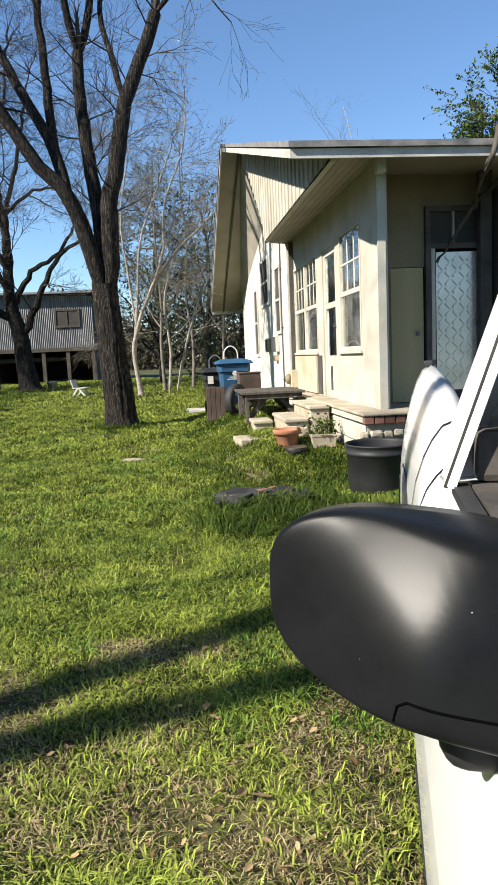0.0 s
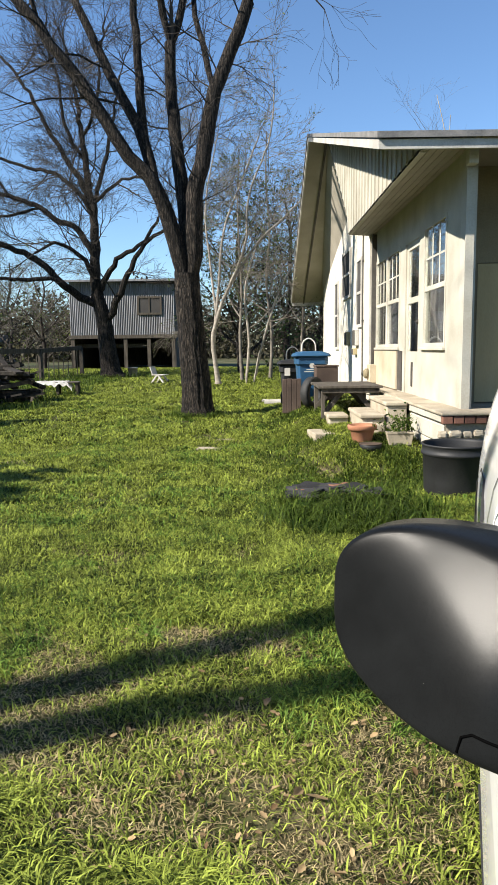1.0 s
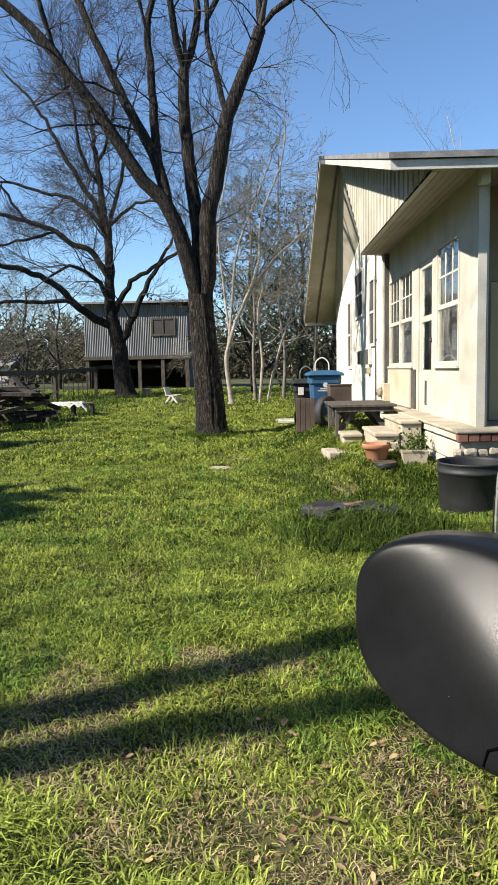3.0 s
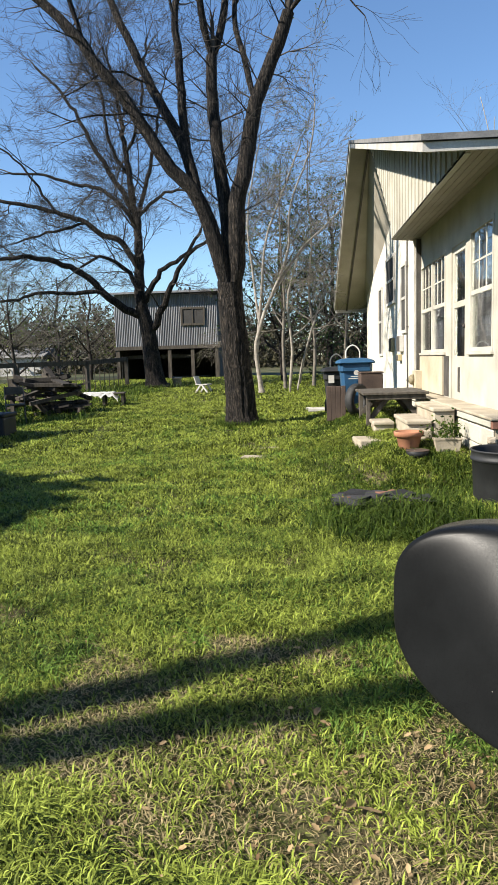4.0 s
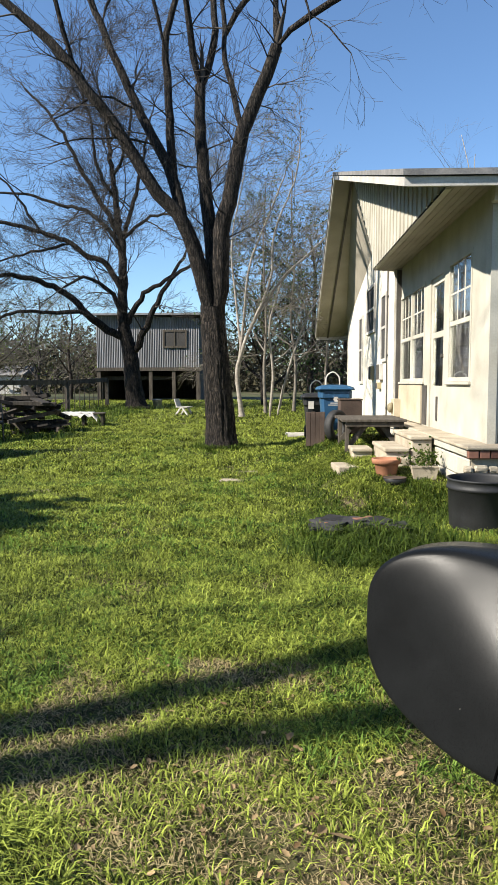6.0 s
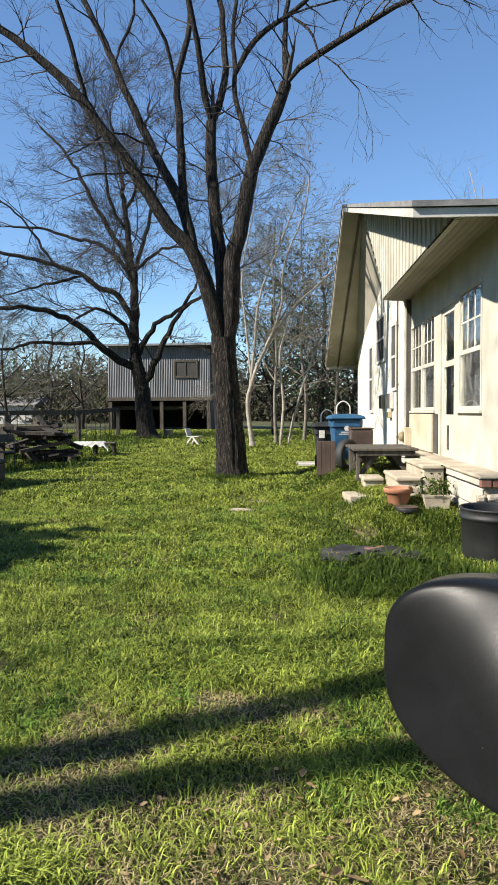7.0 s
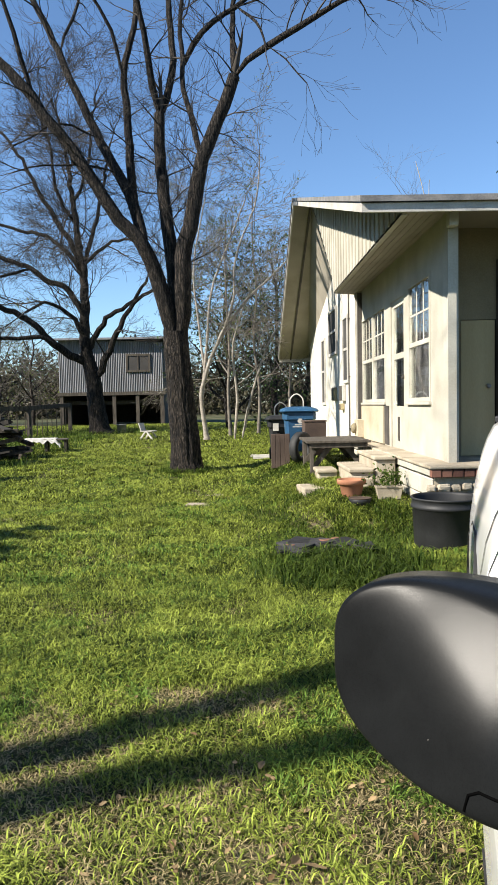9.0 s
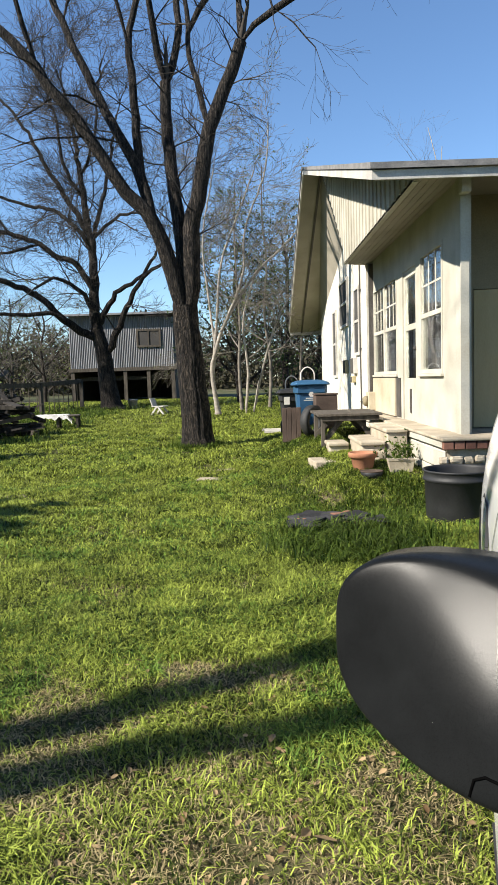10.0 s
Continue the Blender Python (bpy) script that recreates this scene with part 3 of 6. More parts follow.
def leaf_mesh(name, points, size, mat, parent, rng, label="", lying=1.0):
    """Small bent leaves, two triangles each."""
    pts = np.array([tuple(p) for p in points], np.float32)
    k = len(pts)
    gen = np.random.default_rng(rng.randint(0, 99999))
    a = gen.normal(size=(k, 3))
    a[:, 2] *= lying
    a /= np.linalg.norm(a, axis=1)[:, None]
    tilt = gen.normal(size=(k, 3))
    tilt[:, 2] += 0 if lying == 1.0 else 5
    b = np.cross(a, tilt)
    b /= np.linalg.norm(b, axis=1)[:, None]
    s = size * gen.uniform(0.6, 1.4, (k, 1))
    c = np.cross(a, b)
    v = np.stack([pts - a * s, pts + b * s * 0.45 + c * s * 0.2, pts + a * s, pts - b * s * 0.45 + c * s * 0.2], 1).reshape(-1, 3)
    i = np.arange(k)[:, None] * 4
    f = np.concatenate([i + [0, 1, 2], i + [0, 2, 3]], 0)
    return fast_mesh(name, v, f, mat, parent, False, label)


def limb_tree(name, base, limbs, seed, mats, label, category="tree", trunk_seg=18, twig_from=0.35, density=1.0, twig_len=1.3, depth=2, leaf=0.0, leaf_size=0.04, leaf_mat=None, droop=0.02, group="", twig_r=0.016, rough_trunk=0.05, wander=0.012):
    """A tree on main limbs: (radius at the root, radius at the tip, points)."""
    rng = random.Random(seed)
    tree = thing(name, base, label, category, group)
    inv = Vector(base)
    fine, points = Tubes(), []
    fine.thinnest = twig_r * 0.15
    for i, (r0, r1, pts) in enumerate(limbs):
        path = curve_through([Vector(p) - inv for p in pts], 0.22 if i else 0.05, rng, wander if i else 0.006)
        n = len(path) - 1
        t = Tubes()
        radii = [r0 + (r1 - r0) * (k / n) ** 0.8 for k in range(n + 1)]
        if i:
            radii[0], radii[1] = radii[0] * 0.35, radii[1] * 0.8
        else:
            radii = [r * (1 + 0.55 * math.exp(-k * 0.05 / 0.16)) for k, r in enumerate(radii)]
        seg = trunk_seg if i == 0 else 28 if r0 > 0.10 else 9
        t.add(path, radii, seg, 0.0 if seg > 9 else rough_trunk, rng)
        if seg > 9:
            for k, v in enumerate(t.v):
                c = path[min(k // seg, n)]
                a = (k % seg) / seg * math.tau
                ridge = noise.noise(Vector((math.cos(a) * 3, math.sin(a) * 3, v.z * 0.7 + seed))) + 0.9 * noise.noise(Vector((math.cos(a) * 9, math.sin(a) * 9, v.z * 2.2))) + 0.5 * noise.noise(Vector((math.cos(a) * 18, math.sin(a) * 18, v.z * 6)))
                t.v[k] = c + (v - c) * (1 + 0.055 * ridge)
        t.mesh("trunk" if i == 0 else "limb", mats[0], tree)
        if i == 0:
            continue
        for k in range(int(n * twig_from), n + 1):
            share = (k / n)
            if rng.random() < density * (0.35 + 0.65 * share):
                d = (path[min(k + 1, n)] - path[max(k - 1, 0)]).normalized()
                side = Vector((rng.gauss(0, 1), rng.gauss(0, 1), rng.gauss(0.1, 0.8)))
                side = (side - d * side.dot(d)).normalized()
                twigs(fine, points, rng, path[k], d * 0.6 + side, twig_len * rng.uniform(0.6, 1.3) * (0.5 + 0.5 * min(1.0, radii[k] / 0.05)), min(radii[k] * 0.6, twig_r), depth, droop, leaf)
        twigs(fine, points, rng, path[-1], path[-1] - path[-2], twig_len * 0.75, r1 * 0.8, depth, droop, leaf)
    fine.mesh("crown", mats[1], tree, True, "bare fine twigs")
    if points and leaf_mat:
        leaf_mesh("leaves", points, leaf_size, leaf_mat, tree, rng, "sparse new leaves")
    return tree


def bough(r0, r1, *way):
    """A limb that bends through a few points and thins from r0 to r1."""
    return r0, r1, [Vector(p) for p in way]


MAIN_LIMBS = []
MAIN_LIMBS.append(bough(0.3, 0.235, (-1.04, 13.60, 0.02), (-1.07, 13.60, 0.67), (-1.12, 13.60, 1.34), (-1.16, 13.60, 2.01), (-1.20, 13.60, 2.56), (-1.20, 13.60, 2.89)))
MAIN_LIMBS.append(bough(0.17, 0.05, (-1.19, 13.60, 2.45), (-1.32, 13.53, 3.08), (-1.47, 13.45, 3.65), (-1.63, 13.38, 4.18), (-1.84, 13.30, 4.57), (-2.18, 13.22, 4.92), (-2.43, 13.15, 5.28), (-2.65, 13.07, 5.67), (-2.88, 13.00, 6.02), (-3.15, 12.93, 6.37), (-3.41, 12.85, 6.68), (-3.61, 12.78, 7.01), (-4.00, 12.70, 7.43), (-4.46, 12.62, 7.84), (-5.06, 12.55, 8.28), (-5.64, 12.47, 8.62), (-6.43, 12.40, 8.92)))
MAIN_LIMBS.append(bough(0.12, 0.035, (-1.72, 13.30, 4.38), (-1.82, 13.38, 4.84), (-2.01, 13.45, 5.46), (-2.21, 13.53, 5.87), (-2.45, 13.61, 6.29), (-2.67, 13.69, 6.76), (-2.90, 13.76, 7.25), (-3.15, 13.84, 7.77), (-3.37, 13.91, 8.33), (-3.65, 13.99, 8.95), (-3.91, 14.07, 9.48), (-4.17, 14.15, 10.01), (-4.43, 14.22, 10.75), (-4.63, 14.30, 11.60)))
MAIN_LIMBS.append(bough(0.1, 0.035, (-1.85, 13.50, 4.92), (-1.95, 13.57, 5.55), (-2.00, 13.64, 6.12), (-2.02, 13.72, 6.69), (-2.06, 13.79, 7.27), (-2.12, 13.86, 7.83), (-2.04, 13.94, 8.33), (-1.90, 14.01, 8.80), (-1.85, 14.08, 9.33), (-1.93, 14.15, 9.88), (-1.83, 14.23, 10.70), (-1.90, 14.30, 11.53)))
MAIN_LIMBS.append(bough(0.055, 0.02, (-3.55, 12.90, 6.89), (-3.63, 12.78, 7.24), (-3.74, 12.67, 7.60), (-3.82, 12.55, 8.00), (-3.93, 12.43, 8.45), (-4.08, 12.32, 8.93), (-4.16, 12.20, 9.45)))
MAIN_LIMBS.append(bough(0.05, 0.02, (-2.10, 13.70, 7.76), (-2.17, 13.60, 8.17), (-2.27, 13.50, 8.50), (-2.46, 13.40, 8.88), (-2.71, 13.30, 9.21), (-2.83, 13.20, 9.58)))
MAIN_LIMBS.append(bough(0.04, 0.018, (-3.33, 13.90, 8.29), (-3.27, 13.98, 8.64), (-3.11, 14.06, 9.01), (-3.00, 14.14, 9.38), (-3.02, 14.22, 9.82), (-2.89, 14.30, 10.36)))
MAIN_LIMBS.append(bough(0.16, 0.1, (-1.15, 13.60, 2.67), (-1.18, 13.63, 3.44), (-1.21, 13.66, 4.00), (-1.29, 13.69, 4.62), (-1.35, 13.71, 5.18), (-1.40, 13.74, 5.79), (-1.44, 13.77, 6.46), (-1.43, 13.80, 7.08)))
MAIN_LIMBS.append(bough(0.085, 0.035, (-1.42, 13.80, 6.97), (-1.54, 13.67, 7.52), (-1.59, 13.53, 8.00), (-1.65, 13.40, 8.41), (-1.73, 13.27, 8.87), (-1.80, 13.13, 9.22), (-1.86, 13.00, 9.81)))
MAIN_LIMBS.append(bough(0.085, 0.035, (-1.42, 13.80, 6.97), (-1.25, 13.94, 7.62), (-1.16, 14.09, 8.24), (-1.22, 14.23, 8.87), (-1.26, 14.37, 9.51), (-1.33, 14.51, 10.05), (-1.39, 14.66, 10.95), (-1.28, 14.80, 11.95)))
MAIN_LIMBS.append(bough(0.19, 0.11, (-1.17, 13.60, 2.56), (-1.07, 13.57, 3.21), (-1.04, 13.54, 3.75), (-1.03, 13.51, 4.29), (-0.87, 13.48, 4.82), (-0.76, 13.45, 5.29), (-0.66, 13.42, 5.82), (-0.51, 13.39, 6.30), (-0.29, 13.36, 6.79), (-0.07, 13.33, 7.24), (0.03, 13.30, 7.54)))
MAIN_LIMBS.append(bough(0.075, 0.03, (0.02, 13.30, 7.50), (0.27, 13.11, 7.72), (0.62, 12.93, 7.86), (0.96, 12.74, 7.98), (1.45, 12.56, 8.19), (1.92, 12.37, 8.35), (2.37, 12.19, 8.46), (2.90, 12.00, 8.69)))
MAIN_LIMBS.append(bough(0.07, 0.03, (0.01, 13.30, 7.43), (0.03, 13.47, 8.09), (0.02, 13.65, 8.77), (0.10, 13.82, 9.56), (0.24, 14.00, 10.42)))
MAIN_LIMBS.append(bough(0.065, 0.03, (-0.58, 13.30, 6.04), (-0.71, 13.43, 6.46), (-0.81, 13.56, 6.95), (-0.94, 13.69, 7.47), (-0.97, 13.81, 8.10), (-1.01, 13.94, 8.88), (-0.93, 14.07, 9.77), (-0.97, 14.20, 10.73)))
MAIN_LIMBS.append(bough(0.07, 0.03, (-0.97, 13.90, 7.97), (-0.74, 13.82, 8.38), (-0.35, 13.73, 8.76), (0.05, 13.65, 8.97), (0.40, 13.57, 9.18), (0.68, 13.48, 9.43), (1.15, 13.40, 9.77)))
MAIN_LIMBS.append(bough(0.022, 0.010, (0.66, 12.90, 7.87), (0.95, 12.78, 7.58), (1.32, 12.65, 7.10)))
MAIN_LIMBS.append(bough(0.035, 0.018, (0.12, 13.60, 8.95), (0.35, 13.33, 8.63), (0.52, 13.07, 8.27), (0.61, 12.80, 7.81)))
MAIN_LIMBS.append(bough(0.025, 0.012, (0.09, 13.60, 8.95), (0.55, 13.47, 9.01), (1.02, 13.33, 9.06), (1.54, 13.20, 9.21)))
MAIN_LIMBS.append(bough(0.03, 0.012, (-2.17, 13.30, 5.79), (-2.67, 13.12, 5.87), (-3.17, 12.95, 5.83), (-3.66, 12.78, 5.75), (-3.93, 12.60, 5.60)))
MAIN_LIMBS.append(bough(0.03, 0.012, (-2.60, 13.50, 6.53), (-3.02, 13.35, 6.69), (-3.31, 13.20, 6.69), (-3.72, 13.05, 6.37), (-4.00, 12.90, 6.17)))
limb_tree("tree", (-1.04, 13.6, ground_z(-1.04, 13.6)), MAIN_LIMBS, 11, (M_BARK, M_TWIG), "large bare forked tree with dark furrowed bark", trunk_seg=90, wander=0.014, density=0.85, twig_len=1.05, depth=2, droop=-0.01, twig_from=0.2, twig_r=0.02)
BACK_LIMBS = []
BACK_LIMBS.append(bough(0.4, 0.24, (-5.37, 27.00, 0.36), (-5.45, 27.00, 0.91), (-5.53, 27.00, 1.69), (-5.58, 27.00, 2.36), (-5.69, 27.00, 2.91), (-5.85, 27.00, 3.58)))
BACK_LIMBS.append(bough(0.22, 0.05, (-5.82, 27.00, 3.25), (-5.90, 27.07, 4.47), (-5.84, 27.13, 5.47), (-5.90, 27.20, 6.59), (-6.04, 27.27, 7.60), (-6.14, 27.33, 8.50), (-6.26, 27.40, 9.30), (-6.39, 27.47, 10.54), (-6.53, 27.53, 11.67), (-6.76, 27.60, 12.59)))
BACK_LIMBS.append(bough(0.16, 0.05, (-5.48, 27.00, 2.47), (-5.12, 26.83, 3.15), (-4.78, 26.67, 3.78), (-4.40, 26.50, 4.45), (-4.05, 26.33, 5.08), (-3.47, 26.17, 5.57), (-2.76, 26.00, 5.83)))
BACK_LIMBS.append(bough(0.13, 0.05, (-5.71, 27.00, 3.58), (-5.40, 26.86, 4.17), (-4.95, 26.72, 4.79), (-4.53, 26.58, 5.02), (-3.90, 26.44, 5.41), (-3.32, 26.30, 6.22)))
BACK_LIMBS.append(bough(0.17, 0.05, (-5.78, 27.00, 3.03), (-6.42, 26.75, 3.45), (-6.92, 26.50, 3.80), (-7.36, 26.25, 4.39), (-8.01, 26.00, 4.83), (-8.70, 25.75, 5.15), (-9.59, 25.50, 5.31), (-10.56, 25.25, 5.25), (-11.72, 25.00, 5.48)))
BACK_LIMBS.append(bough(0.09, 0.04, (-6.72, 25.90, 3.74), (-7.19, 25.75, 4.04), (-7.75, 25.60, 4.00), (-8.55, 25.45, 4.01), (-9.35, 25.30, 3.96), (-10.26, 25.15, 3.75), (-11.36, 25.00, 3.82)))
BACK_LIMBS.append(bough(0.12, 0.04, (-5.89, 27.00, 3.80), (-6.02, 26.80, 4.49), (-6.38, 26.60, 4.98), (-6.80, 26.40, 5.29), (-7.18, 26.20, 5.32), (-7.83, 26.00, 4.96)))
BACK_LIMBS.append(bough(0.13, 0.05, (-5.85, 27.00, 4.90), (-6.16, 26.88, 5.55), (-6.55, 26.75, 6.07), (-7.05, 26.62, 6.16), (-7.70, 26.50, 6.62), (-8.75, 26.38, 7.06), (-9.80, 26.25, 7.34), (-10.84, 26.12, 7.54), (-12.09, 26.00, 7.89)))
BACK_LIMBS.append(bough(0.1, 0.04, (-5.93, 27.20, 6.48), (-6.29, 27.30, 7.13), (-6.79, 27.40, 7.70), (-7.60, 27.50, 8.16), (-8.43, 27.60, 8.33), (-9.60, 27.70, 8.74), (-11.02, 27.80, 8.94)))
BACK_LIMBS.append(bough(0.12, 0.04, (-5.98, 27.20, 7.03), (-6.43, 27.34, 7.85), (-6.86, 27.49, 8.53), (-7.30, 27.63, 9.29), (-7.73, 27.77, 10.03), (-8.20, 27.91, 10.99), (-8.90, 28.06, 11.98), (-9.85, 28.20, 12.98)))
BACK_LIMBS.append(bough(0.1, 0.04, (-5.89, 27.30, 6.94), (-5.62, 27.42, 7.73), (-5.49, 27.53, 8.41), (-5.35, 27.65, 9.11), (-5.17, 27.77, 9.91), (-5.02, 27.88, 10.83), (-4.85, 28.00, 11.76)))
BACK_LIMBS.append(bough(0.08, 0.035, (-5.80, 27.20, 6.91), (-5.33, 27.02, 7.34), (-4.66, 26.85, 7.67), (-3.98, 26.68, 7.71), (-3.31, 26.50, 7.32)))
BACK_LIMBS.append(bough(0.08, 0.035, (-6.16, 27.50, 8.43), (-6.63, 27.40, 9.20), (-6.91, 27.30, 10.18), (-6.96, 27.20, 11.14), (-7.23, 27.10, 12.20), (-7.28, 27.00, 13.25)))
BACK_LIMBS.append(bough(0.07, 0.03, (-6.26, 27.50, 9.33), (-5.88, 27.75, 10.38), (-5.66, 28.00, 11.57), (-5.56, 28.25, 12.79), (-5.41, 28.50, 14.01)))
BACK_LIMBS.append(bough(0.07, 0.03, (-7.76, 26.70, 6.66), (-8.58, 26.47, 6.45), (-9.39, 26.23, 6.22), (-10.41, 26.00, 5.90)))
BACK_LIMBS.append(bough(0.06, 0.03, (-8.79, 26.50, 7.11), (-9.36, 26.33, 7.96), (-9.93, 26.17, 8.80), (-10.71, 26.00, 9.42)))
limb_tree("tree", (-5.47, 27.0, ground_z(-5.47, 27.0)), BACK_LIMBS, 23, (M_BARK, M_TWIG), "spreading bare tree with low crooked limbs by the fence", density=0.34, twig_len=2.3, depth=3, droop=0.0, twig_r=0.034, trunk_seg=28, wander=0.05, twig_from=0.2)
PALE_LIMBS = []
PALE_LIMBS.append(bough(0.075, 0.028, (-1.01, 21.50, 0.37), (-1.15, 21.50, 1.63), (-1.01, 21.50, 2.33), (-0.67, 21.50, 3.19), (0.23, 21.50, 4.54), (0.94, 21.50, 5.20), (1.64, 21.50, 5.86)))
PALE_LIMBS.append(bough(0.056, 0.021, (-1.14, 21.50, 1.46), (-0.93, 21.62, 3.55), (-0.78, 21.75, 4.96), (-0.25, 21.88, 6.37), (0.32, 22.00, 7.77)))
PALE_LIMBS.append(bough(0.050, 0.017, (-0.67, 21.50, 3.19), (-0.12, 21.40, 4.54), (0.01, 21.30, 5.89), (0.64, 21.20, 7.53), (0.76, 21.10, 8.83)))
PALE_LIMBS.append(bough(0.050, 0.021, (0.09, 22.00, 0.35), (0.43, 22.00, 1.77), (0.91, 22.00, 3.18), (1.65, 22.00, 4.56)))
PALE_LIMBS.append(bough(0.056, 0.021, (-0.14, 21.80, 0.33), (-0.05, 21.80, 1.78), (-0.15, 21.80, 3.19), (0.23, 21.80, 4.58)))
PALE_LIMBS.append(bough(0.044, 0.017, (-1.01, 21.50, 2.33), (-1.20, 21.83, 3.94), (-1.34, 22.17, 5.77), (-0.94, 22.50, 7.98)))
limb_tree("tree", (-1.03, 21.5, ground_z(-1.03, 21.5)), PALE_LIMBS, 37, (M_PALEBARK, M_PALETWIG), "slender pale-barked tree with several stems and opening leaves", density=0.9, twig_len=1.8, depth=3, leaf=0.22, leaf_size=0.030, leaf_mat=M_SPRING, twig_from=0.25, trunk_seg=10, twig_r=0.028)


def grown(name, at, height, seed, mats, label, group="", limbs=7, lean=0.0, leaf=0.0, leaf_size=0.08, leaf_mat=None, radius=None, twig_len=None, depth=2, low=0.25, wide=0.35, density=0.8, twig_r=0.03, category="tree"):
    """A tree grown by chance: a trunk and limbs that rise and spread."""
    rng = random.Random(seed)
    x, y = at
    z = ground_z(x, y)
    r = radius or height * 0.022
    tip = Vector((x + lean * height, y + rng.uniform(-0.05, 0.05) * height, z + height * 0.92))
    base = Vector((x, y, z - 0.1))
    spine = [base.lerp(tip, k / 5) + Vector((rng.uniform(-1, 1), rng.uniform(-1, 1), 0)) * height * 0.02 * (k > 0) for k in range(6)]
    made = [(r, r * 0.25, spine)]
    for i in range(limbs):
        k = low + (0.9 - low) * i / limbs
        root = base.lerp(tip, k)
        a = i * 2.4 + rng.uniform(-0.5, 0.5)
        n = height * wide * (1.15 - 0.6 * k) * rng.uniform(0.7, 1.2)
        out = Vector((math.cos(a), math.sin(a), 0))
        made.append((r * (1 - 0.75 * k) * 0.6, r * 0.12, [root, root + out * n * 0.35 + Vector((0, 0, n * 0.25)), root + out * n * 0.7 + Vector((0, 0, n * 0.6)), root + out * n + Vector((0, 0, n * 0.9))]))
    return limb_tree(name, (x, y, z), made, seed, mats, label, category, 10, 0.15, density, twig_len or height * 0.16, depth, leaf, leaf_size, leaf_mat, 0.0, group, twig_r)


# brush and woods behind the fence and the house
for i, (x, y, h) in enumerate(((-13.5, 33, 5.2), (-16.5, 36, 6.2), (-19.5, 33, 5.0), (-11.8, 40, 6.0), (-15.0, 44, 7.0), (-21, 42, 7.5), (-25, 38, 6.0))):
    grown("brush_tree", (x, y), h, 100 + i, (M_TWIG, M_PALETWIG), "bare brushy tree with fine twigs beyond the fence", "brush beyond the fence", 9, leaf=0.1, leaf_size=0.07, leaf_mat=M_SPRING, depth=2, low=0.1, wide=0.42, twig_len=h * 0.24, density=1.0)
for i, (x, y, h) in enumerate(((-0.4, 29, 6.4), (1.6, 30, 7.6), (3.2, 33, 6.2))):
    grown("evergreen_tree", (x, y), h, 200 + i, (M_BARK, M_TWIG), "dark evergreen tree behind the pale stems", "evergreens behind the house", 12, leaf=0.26, leaf_size=0.085, leaf_mat=M_EVERGREEN, depth=2, low=0.12, wide=0.36, twig_len=h * 0.2, density=0.9)
for i, (x, y, h) in enumerate(((11.2, 28, 7.9), (15.9, 29, 13.4))):
    grown("leafy_tree", (x, y), h, 300 + i, (M_BARK, M_TWIG), "green leafy tree rising behind the house roof", "trees behind the roof", 12, leaf=0.9, leaf_size=0.085, leaf_mat=M_WEED, depth=2, low=0.3, wide=0.24, twig_len=h * 0.14, density=1.0)
for i, (x, y, h) in enumerate(((-0.3, 24.5, 8.6), (0.7, 25.5, 9.4), (1.9, 26.5, 8.2))):
    grown("budding_tree", (x, y), h, 240 + i, (M_PALETWIG, M_PALETWIG), "slender tree hazed with small new leaves behind the pale stems", "budding trees", 11, leaf=0.55, leaf_size=0.042, leaf_mat=M_SPRING, depth=3, low=0.22, wide=0.2, twig_len=h * 0.13, density=0.75, twig_r=0.014, radius=0.07)
for i, (x, y, h) in enumerate(((6.5, 24, 10.3), (6.95, 25, 9.9))):
    grown("bare_tree", (x, y), h, 330 + i, (M_PALEBARK, M_PALETWIG), "thin bare tree behind the roof", "trees behind the roof", 5, depth=1, low=0.45, wide=0.22, density=0.6, twig_r=0.014, radius=0.045)
# trees beside the lawn whose shadows fall over it
SHADE_A = [
    (0.22, 0.18, [(-7.4, -0.27, -0.1), (-7.4, -0.27, 1.2), (-7.4, -0.27, 2.6)]),
    (0.16, 0.06, [(-7.4, -0.27, 2.5), (-7.4, -0.28, 3.6), (-7.4, -0.22, 5.2), (-7.4, -0.12, 6.1), (-7.4, 0.0, 7.2), (-7.3, 0.3, 9.0), (-7.2, 0.6, 11.5)]),
    (0.17, 0.06, [(-7.4, -0.27, 2.5), (-7.4, -0.37, 3.6), (-7.4, -0.54, 5.2), (-7.4, -0.74, 6.1), (-7.35, -0.95, 7.2), (-7.2, -1.15, 9.3), (-6.9, -1.3, 11.5)]),
    (0.045, 0.02, [(-7.4, 0.1, 7.1), (-7.4, 0.45, 6.8), (-7.4, 0.68, 6.15), (-7.4, 0.85, 5.7), (-7.4, 1.0, 5.3)]),
]
limb_tree("tree", (-7.4, -0.27, 0.0), SHADE_A, 51, (M_BARK, M_TWIG), "bare twin-stemmed tree standing beside the lawn", density=0.6, twig_len=2.2, depth=2, twig_from=0.66, twig_r=0.035)
# unseen shrubs stand in for the unknown caster of the left lawn shadow
for i, (x, y, h) in enumerate(((-7.9, 3.1, 3.6), (-8.0, 3.6, 3.7), (-7.9, 4.1, 3.7), (-8.0, 4.6, 3.75), (-7.9, 5.1, 3.7), (-8.0, 5.6, 3.6))):
    grown("shadow_shrub", (x, y), h, 71 + i, (M_BARK, M_TWIG), "unseen dense shrub added to cast the dark patch on the lawn", "shrubs beside the lawn", 44, low=0.10, wide=0.2, leaf=1.0, leaf_size=0.34, leaf_mat=M_EVERGREEN, twig_len=0.55, depth=2, density=1.0, category="shrub")

